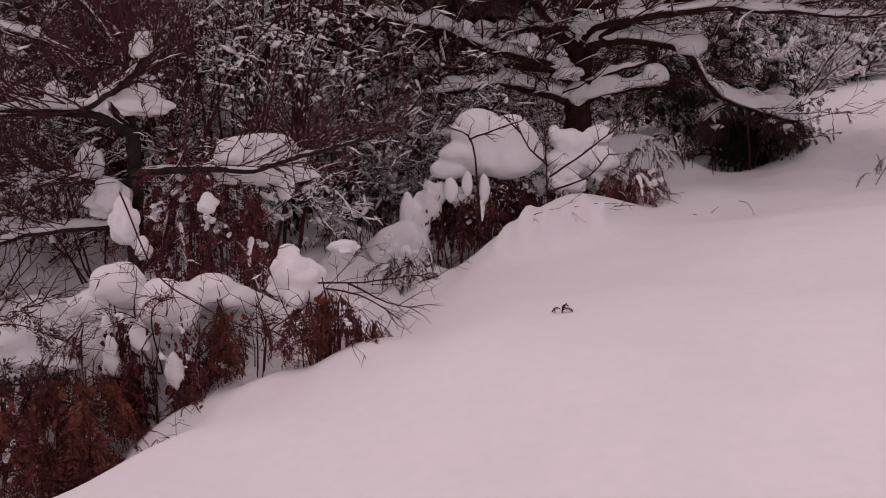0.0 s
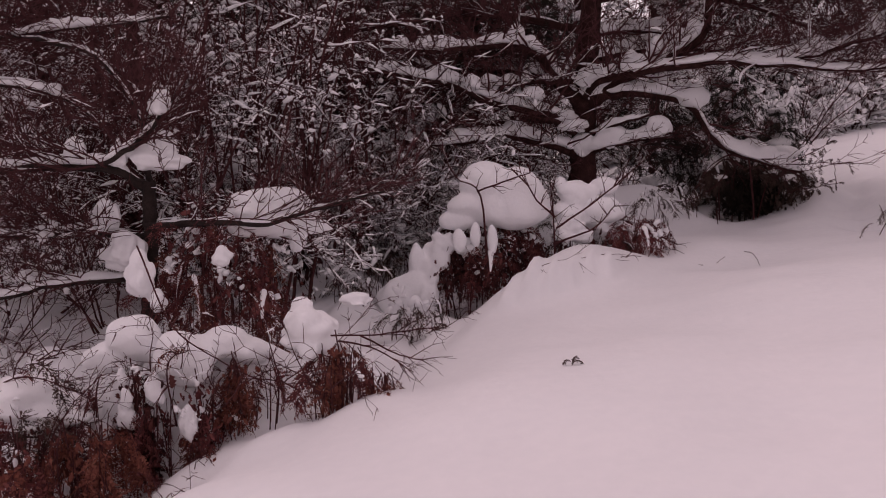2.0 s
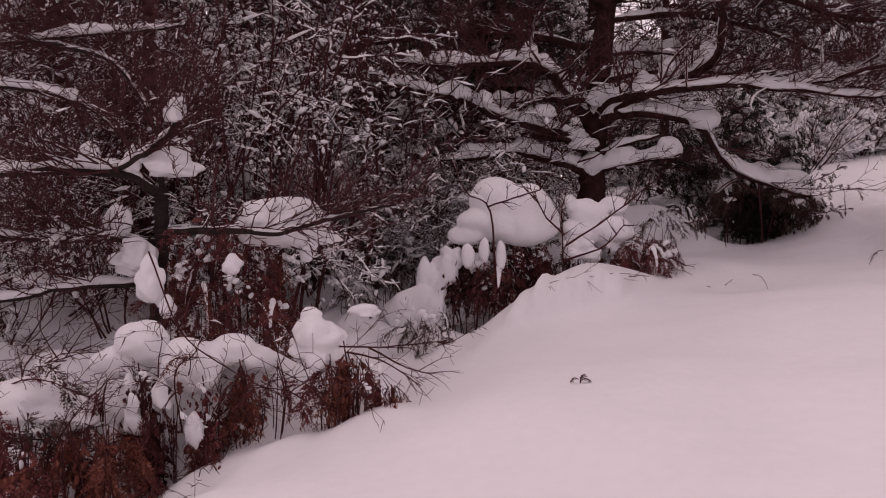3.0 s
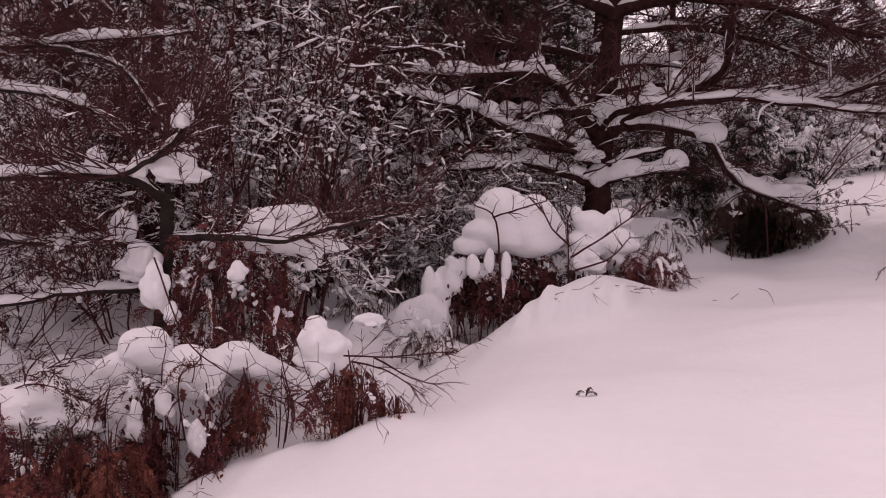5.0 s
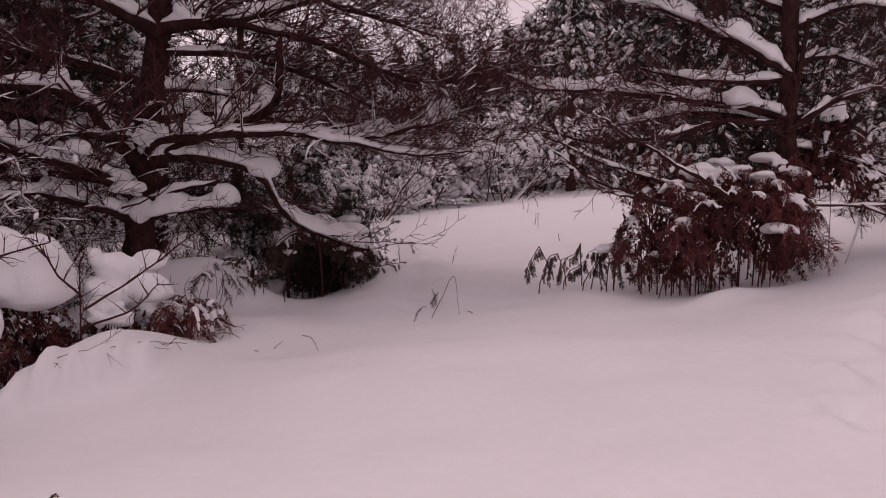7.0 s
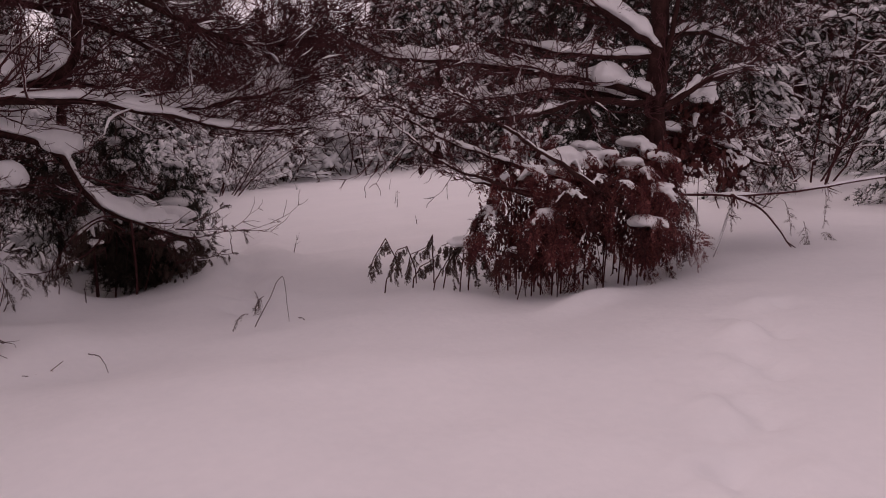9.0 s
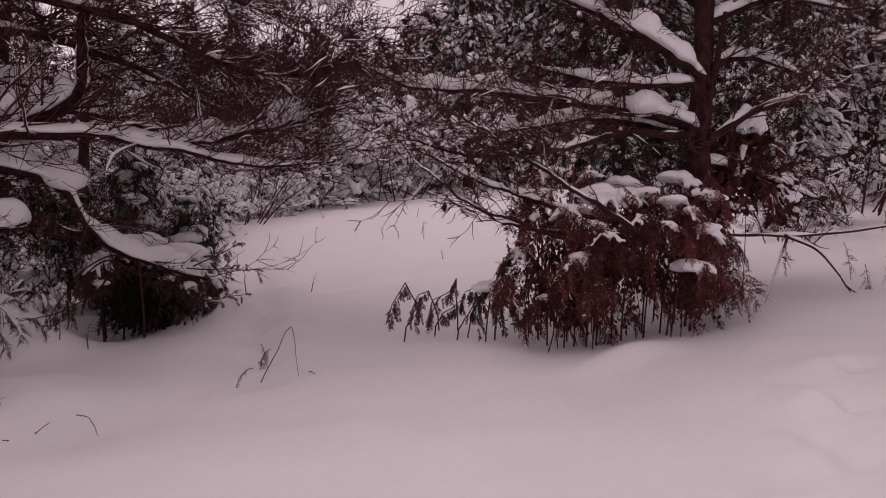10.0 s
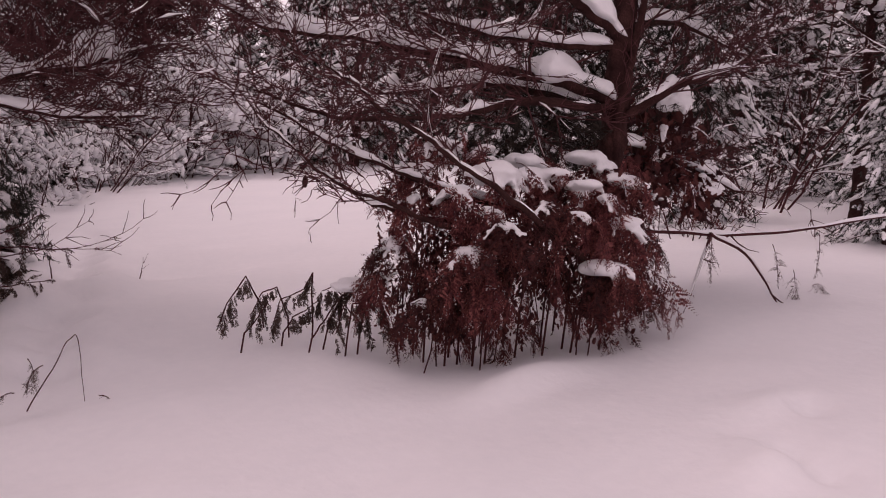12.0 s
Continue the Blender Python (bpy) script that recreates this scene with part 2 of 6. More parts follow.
def fronds(geo, stems, p, d, length, rng, droop=1.2, pairs=13, width=0.36, snow=None, bold=0.19, heavy=1.0):
    """One bracken frond: an arching stalk, side stalks on both sides, and on each of those two rows of small curled leaflets."""
    k = pairs + 3
    d = unit(d)
    pts = [np.array(p, float)]
    for i in range(k - 1):
        d = unit(d - UP * droop * 2.2 / k + rng.normal(size=3) * 0.07)
        pts.append(pts[-1] + d * length / (k - 1))
    pts = np.array(pts)
    tube(stems, pts, np.linspace(0.0035, 0.001, k), 3)
    t = unit(np.gradient(pts, axis=0))
    side = unit(np.cross(t, UP) + rng.normal(size=3) * 0.25)
    ks = np.arange(2, k)
    n = len(ks)
    prof = np.sin(np.linspace(0.7, 3.0, n)) ** 0.8
    m = 9
    u = np.linspace(0.1, 1.0, m)
    for sgn in (-1, 1):
        ax = unit(side[ks] * sgn + t[ks] * 0.5 - UP * rng.uniform(0.0, 0.9, (n, 1)) + rng.normal(size=(n, 3)) * 0.3)
        ln = length * width * prof * rng.uniform(0.5, 1.15, n)
        ac = unit(t[ks] + rng.normal(size=(n, 3)) * 0.6)
        nr = unit(np.cross(ax, ac))
        mid = pts[ks][:, None] + ax[:, None] * (ln[:, None] * u)[..., None] - UP * ((u**2)[None] * ln[:, None] * 0.35)[..., None]
        size = (ln[:, None] * bold * (1.12 - u)[None] + 0.005)[..., None]
        for row in (-1, 1):
            out = ac[:, None] * row * 0.8 + ax[:, None] * 0.55 + nr[:, None] * rng.uniform(-0.7, 0.5, (n, m, 1))
            tip = mid + out * size * rng.uniform(0.7, 1.2, (n, m, 1))
            c = (mid + tip) / 2
            w = ax[:, None] * size * (0.14 + 0.5 * bold)
            v = np.stack([mid, c - w, tip, c + w], 2).reshape(-1, 3)
            geo.add(v, np.arange(n * m * 4).reshape(-1, 4))
    if snow is not None:
        w = rng.uniform(0.02, 0.045) * heavy
        snow_strip(snow, pts[int(k * 0.22) : int(k * rng.uniform(0.6, 0.85)) + 2], 0.003, w, w * rng.uniform(0.45, 0.8), rng, 0.0, 8, 3)


def bough(fr, st, mass, c, out, size, rng, n=7, load=1.0, droop=1.2, fan=2.2, pad=1.0):
    """A spray of fronds that fan out and droop, under a pad of snow with a finger along each of them."""
    c, out = np.array(c, float), unit(out)
    side = unit(np.cross(out, UP) + 1e-6)
    for q in range(n):
        a = ((q + 0.5) / n - 0.5) * fan + rng.normal() * 0.15
        d = unit(out * math.cos(a) + side * math.sin(a) + UP * rng.uniform(-0.15, 0.35))
        ln = size * rng.uniform(0.8, 1.35)
        dr = droop * rng.uniform(0.75, 1.3)
        fronds(fr, st, c + rng.normal(size=3) * 0.03, d, ln, rng, dr, rng.integers(8, 12), 0.36, None, 0.27)
        if load and rng.random() < 0.85:
            k = 8
            p, reach = c.copy(), ln * rng.uniform(0.4, 0.75)
            for i in range(k):
                w = size * 0.115 * load * (1 - 0.55 * i / k) * rng.uniform(0.7, 1.3)
                lump(mass, p + UP * w * 0.4 + rng.normal(size=3) * w * 0.3, (w * 1.3, w * rng.uniform(0.9, 1.4), w * 0.7), rng, 2, 0.28, axis=d)
                d = unit(d - UP * dr * 1.1 / k)
                p = p + d * reach / k
    if load:
        for q in range(4):
            w = size * 0.3 * load * pad * rng.uniform(0.6, 1.1)
            lump(mass, c + rng.normal(size=3) * np.array([1, 1, 0.25]) * size * 0.14 * pad + UP * size * 0.04, (w * rng.uniform(0.8, 1.3), w, w * 0.5), rng, 3, 0.22)


LEAF = np.array([(0, 0), (0.12, 0.10), (0.25, 0.30), (0.38, 0.16), (0.55, 0.36), (0.68, 0.18), (0.85, 0.22), (1, 0.0)])


def leaves(geo, places, dirs, size, rng):
    """Lobed, curled dead leaves, hanging."""
    n = len(places)
    a = unit(np.asarray(dirs) + rng.normal(size=(n, 3)) * 0.35)
    s = unit(np.cross(a, rng.normal(size=(n, 3))))
    nrm = np.cross(a, s)
    ln = size * rng.uniform(0.6, 1.3, n)
    m = len(LEAF)
    mid = np.asarray(places)[:, None] + a[:, None] * (ln[:, None] * LEAF[:, 0])[..., None] - nrm[:, None] * (ln[:, None] * 0.25 * LEAF[:, 0] ** 2)[..., None]
    off = s[:, None] * (ln[:, None] * LEAF[:, 1] * 0.9)[..., None]
    cup = nrm[:, None] * (ln[:, None] * LEAF[:, 1] * 0.35)[..., None]
    v = np.stack([mid - off + cup, mid, mid + off + cup], 2).reshape(-1, 3)
    b, q = np.meshgrid(np.arange(n) * m * 3, np.arange(m - 1) * 3, indexing="ij")
    q = (b + q).ravel()
    geo.add(v, np.concatenate([np.stack([q, q + 1, q + 4, q + 3], -1), np.stack([q + 1, q + 2, q + 5, q + 4], -1)]))


def needles(geo, places, dirs, length, count, rng, spread=0.8, wide=0.0022):
    """Tufts of thin needles round the given places."""
    n = len(places)
    if not n:
        return
    c = np.repeat(np.asarray(places, float), count, 0)
    a = unit(np.repeat(np.asarray(dirs, float), count, 0) + rng.normal(size=(n * count, 3)) * spread)
    s = unit(np.cross(a, rng.normal(size=a.shape))) * wide
    c = c - np.repeat(unit(dirs), count, 0) * rng.uniform(0, length * 1.2, (n * count, 1))
    ln = length * rng.uniform(0.6, 1.2, (n * count, 1))
    v = np.stack([c - s, c + s, c + a * ln], 1).reshape(-1, 3)
    geo.add(v, np.arange(len(v)).reshape(-1, 3))


# ---- ground: one snow sheet that rises to the right and ahead, with a hollow under the left-hand thicket ----
EDGE = [(-3.3, 2.4), (-1.66, 4.05), (-0.86, 5.0), (-0.28, 5.45), (0.18, 7.0), (0.55, 8.4), (0.3, 10.5), (0.4, 14.0), (3.5, 20.0), (6.0, 40.0)]


def edge_distance(x, y):
    """Metres to the left of the clearing's edge (minus: inside the clearing)."""
    ex = np.interp(y, [q[1] for q in EDGE], [q[0] for q in EDGE])
    return (ex - x) * 0.8


def smooth(a, b, x):
    u = np.clip((x - a) / (b - a), 0, 1)
    return u * u * (3 - 2 * u)


BUMPS = [
    # x, y, height, radius x, radius y: drifts and humps
    (0.72, 5.2, 0.10, 0.9, 0.7), (1.4, 8.35, 0.22, 0.5, 0.32), (1.12, 8.0, 0.34, 0.45, 0.36), (0.72, 7.72, 0.2, 0.32, 0.3), (1.9, 11.2, 0.5, 0.9, 0.55), (2.6, 10.9, 0.3, 0.5, 0.45), (2.0, 8.7, 0.08, 0.6, 0.4),
    (2.3, 9.6, 0.10, 0.7, 0.6), (4.75, 11.3, 0.20, 0.35, 0.4), (3.2, 10.0, -0.06, 0.8, 0.8), (5.2, 11.0, 0.16, 0.6, 0.5), (4.9, 9.6, 0.06, 1.0, 0.7), (6.3, 11.6, -0.14, 1.1, 0.5),
    (5.5, 6.4, -0.06, 1.2, 0.7), (6.3, 6.72, 0.09, 0.45, 0.16), (6.9, 7.5, -0.12, 0.75, 0.5), (2.8, 8.15, -0.12, 0.7, 0.6), (4.75, 10.7, 0.12, 0.3, 0.25), (3.6, 11.2, -0.06, 0.5, 0.3), (4.2, 6.3, 0.05, 1.3, 0.6), (1.7, 11.6, 0.15, 1.0, 0.8),
    (3.7, 11.7, -0.16, 0.7, 0.4),
    (4.35, 3.95, -0.03, 0.16, 0.12), (4.6, 3.7, 0.04, 0.15, 0.1), (4.75, 4.15, -0.04, 0.14, 0.11), (5.05, 4.4, 0.035, 0.13, 0.1), (5.3, 4.6, -0.025, 0.13, 0.12),
    (4.3, 4.5, 0.02, 0.2, 0.15), (5.75, 4.9, -0.025, 0.16, 0.13), (6.1, 5.1, 0.04, 0.15, 0.12), (6.5, 5.35, -0.025, 0.16, 0.13), (-0.5, 5.3, 0.07, 0.3, 0.22), (2.2, 4.4, 0.04, 1.2, 0.5), (8.6, 8.6, 0.12, 1.0, 0.6),
    (-1.1, 4.8, -0.07, 0.4, 0.3), (-1.75, 5.78, 0.78, 0.55, 0.27), (-2.75, 5.95, 0.58, 0.75, 0.4), (-1.05, 6.15, 0.3, 0.45, 0.3), (-3.8, 6.4, 0.3, 0.8, 0.5), (-0.2, 7.9, 0.10, 0.4, 0.5), (-1.6, 7.4, 0.12, 0.5, 0.4), (-0.9, 8.4, 0.16, 0.35, 0.3), (-1.4, 9.4, 0.2, 0.5, 0.4),
]


def ground_z(x, y):
    x, y = np.asarray(x, float), np.asarray(y, float)
    xs, ys = 45 * np.tanh(x / 45), 60 * np.tanh(y / 60)
    z = -0.05 + 0.165 * xs + 0.062 * ys
    u = smooth(5.5, 6.6, y)
    low = np.clip(0.05 + 0.6 * (x + 1.1), -0.45, 0.10) * (1 - u) + (0.10 + 0.035 * np.clip(y - 6.5, 0, 12) + 0.20 * np.clip(y - 7.4, 0, 8) * (1 - smooth(-0.6, 0.3, x))) * u
    f = smooth(-0.02, 0.5, edge_distance(x, y)) * (1 - smooth(9.0, 22.0, y) * smooth(-3.0, 2.0, x))
    back = smooth(2.0, 4.0, y)
    z = z * (1 - f * back) + np.where(y > 6.5, low, np.minimum(low, z)) * f * back
    for bx, by, h, rx, ry in BUMPS:
        z = z + h * np.exp(-(((x - bx) / rx) ** 2) - ((y - by) / ry) ** 2)
    return z


def stretch(lo, hi, step, far):
    core = np.arange(lo, hi, step)
    out, s = [], step
    while not out or out[-1] < far:
        s *= 1.25
        out.append((out[-1] if out else 0) + s)
    out = np.array(out)
    return np.concatenate([lo - out[::-1], core, core[-1] + out])


gx, gy = stretch(-6, 10, 0.05, 2500), stretch(0, 14, 0.05, 2500)
X, Y = np.meshgrid(gx, gy, indexing="ij")
Z = ground_z(X, Y)
near = np.exp(-((X - 2) ** 2 + (Y - 6) ** 2) / 900)
rs = np.random.default_rng(5)
for q in range(30):
    k = rs.normal(size=2) * (0.4 + 0.2 * q)
    Z += near * np.sin(X * k[0] + Y * k[1] + rs.uniform(0, 6.3)) * 0.036 / (1 + 0.5 * q)
rough_under = smooth(0.1, 0.7, edge_distance(X, Y)) * near * smooth(3.5, 5, Y)
for q in range(14):
    k = rs.normal(size=2) * (2.0 + 0.45 * q)
    Z += rough_under * np.sin(X * k[0] + Y * k[1] + rs.uniform(0, 6.3)) * 0.028
# old tracks, snowed over, that cross the clearing
for q in range(26):
    u = q / 25
    px, py = 4.35 + 2.3 * u + 0.10 * (-1) ** q, 9.0 + 6.5 * u
    Z += -0.12 * np.exp(-(((X - px) / 0.17) ** 2) - ((Y - py) / 0.2) ** 2) + 0.06 * np.exp(-(((X - px - 0.2) / 0.2) ** 2) - ((Y - py + 0.1) / 0.2) ** 2)
for q in range(9):
    px, py = 4.25 + 0.33 * q + 0.12 * (-1) ** q, 3.75 + 0.2 * q
    Z += -0.075 * np.exp(-(((X - px) / 0.13) ** 2) - ((Y - py) / 0.11) ** 2) + 0.05 * np.exp(-(((X - px + 0.12) / 0.16) ** 2) - ((Y - py - 0.12) / 0.12) ** 2)
# fluted side of the drift under the snow-bent oak
for fx, fy, h, w in [(0.40, 7.42, 0.11, 0.06), (0.60, 7.46, 0.16, 0.06), (0.80, 7.44, 0.17, 0.055), (0.98, 7.52, 0.16, 0.05), (1.15, 7.6, 0.15, 0.05), (1.34, 7.68, 0.12, 0.06)]:
    along = (X - fx) * 0.45 + (Y - fy) * 0.89
    beside = (X - fx) * 0.89 - (Y - fy) * 0.45
    Z += h * np.exp(-((beside / w) ** 2)) * smooth(-0.06, 0.06, along) * (1 - smooth(0.15, 0.5, along))
nx, ny = len(gx), len(gy)
I, J = np.meshgrid(np.arange(nx - 1), np.arange(ny - 1), indexing="ij")
g = Geo()
g.add(np.stack([X, Y, Z], -1), np.stack([I * ny + J, (I + 1) * ny + J, (I + 1) * ny + J + 1, I * ny + J + 1], -1).reshape(-1, 4))
tagged(new("ground", g.mesh("ground", SNOW)), "deep smooth fresh snow over a sloping forest clearing", "snow ground", kind="structure")


def on(x, y, dz=0.0):
    return (x, y, float(ground_z(x, y)) + dz)


# ---- trees with laid limbs ----
def limb(tree, points, r0, r1, snow_w, snow_h, rng, twigs=None, tips=None, twig_n=8, twig_len=0.7, gap=0.3, blobs=0, depth=2, lift=0.1, bark=BARK, fan=0.3, thick=1.3):
    """One limb under its tree, with its load of snow under it in turn, and twigs gathered into the tree's own."""
    o = np.array(tree.location)
    n = max(16, 6 * len(points))
    pts = spline(points, n) - o
    pts += np.cumsum(rng.normal(size=pts.shape) * 0.007, 0)
    rad = np.linspace(r0, r1, n) * wobble(rng, n, 0.85, 1.2)
    g = Geo()
    tube(g, pts, rad, 8)
    ob = part("limb", g, bark, tree)
    if snow_h:
        s = Geo()
        snow_strip(s, pts, rad, snow_w, snow_h, rng, gap if gap > 0.6 else 0.0, 9, 3, 0.55)
        for _ in range(blobs * 2):
            i = rng.integers(2, n - 1)
            if abs(unit(pts[i] - pts[i - 1])[2]) > 0.6:
                continue
            w = snow_w * rng.uniform(0.55, 1.15)
            lump(s, pts[i] + UP * (rad[i] + snow_h * rng.uniform(0.3, 0.7)), (w * rng.uniform(0.9, 1.6), w, w * rng.uniform(0.8, 1.4)), rng, 3)
        ob2 = part("snow", s, SNOW_LOOSE, ob, "thick fresh snow lying along the limb")
        if snow_h > 0.03:
            soften(ob2, 0.022, 4)
    if twigs:
        for _ in range(twig_n):
            i = rng.integers(n // 5, n)
            t = unit(pts[i] - pts[i - 1])
            v = unit(rng.normal(size=3) * np.array([1, 1, 1 - fan]))
            v[2] *= 1 if v[2] > 0 else -0.3
            grow(twigs[0], twigs[1], pts[i], t * 0.7 + v * 0.8, twig_len * rng.uniform(0.5, 1.2), max(0.004, rad[i] * 0.3), depth, rng, 0.34, lift, (3, 6), 0.56, (0.4, 1.0), 0.3, thick, fan, tips)
    return ob


def trunk(tree, points, r0, r1, bark=BARK):
    o = np.array(tree.location)
    n = 48
    rng = np.random.default_rng(3)
    pts = spline(points, n) - o
    g = Geo()
    rad = np.linspace(r0, r1, n) * wobble(rng, n, 0.9, 1.12)
    rad[:4] *= np.linspace(1.35, 1.03, 4)
    tube(g, pts, rad, 16)
    v = g.v[0].reshape(n, 16, 3)
    v += (v - pts[:, None]) * rng.normal(size=(n, 16, 1)) * 0.09
    g.v[0] = v.reshape(-1, 3)
    return part("trunk", g, bark, tree)


def crown(tree, rng, low, high, reach, limbs, nd, sn, br, axis=(0.0, 0.0), level=1, load=5):
    """Evergreen boughs round the upper trunk: limbs, dense tufts of needles and snow on top of them."""
    for q in range(limbs):
        z = rng.uniform(low, high)
        a = rng.uniform(0, 6.28)
        ln = reach * (1.1 - 0.75 * (z - low) / (high - low + 0.1)) * rng.uniform(0.6, 1.15)
        o = np.array([math.cos(a), math.sin(a), 0.0])
        pts = np.array([np.array([axis[0], axis[1], z]) + o * ln * u + UP * ln * (0.12 * u - 0.28 * u * u) + rng.normal(size=3) * 0.04 for u in np.linspace(0, 1, 8)])
        tube(br, pts, np.linspace(0.03, 0.006, 8), 4)
        m = 20
        i = rng.integers(2, 8, m)
        c = pts[i] + rng.normal(size=(m, 3)) * np.array([0.2, 0.2, 0.07])
        needles(nd, c, np.tile(o * 0.6, (m, 1)) + rng.normal(size=(m, 3)) * 0.8, 0.17, 16, rng, 0.7, 0.007)
        for p in c[:load]:
            for _ in range(2):
                w = rng.uniform(0.03, 0.1)
                lump(sn, p + UP * 0.05 + rng.normal(size=3) * 0.06, (w * rng.uniform(1, 2), w, w * 0.5), rng, level, 0.5, 0, 0.2, o + rng.normal(size=3) * 0.4)


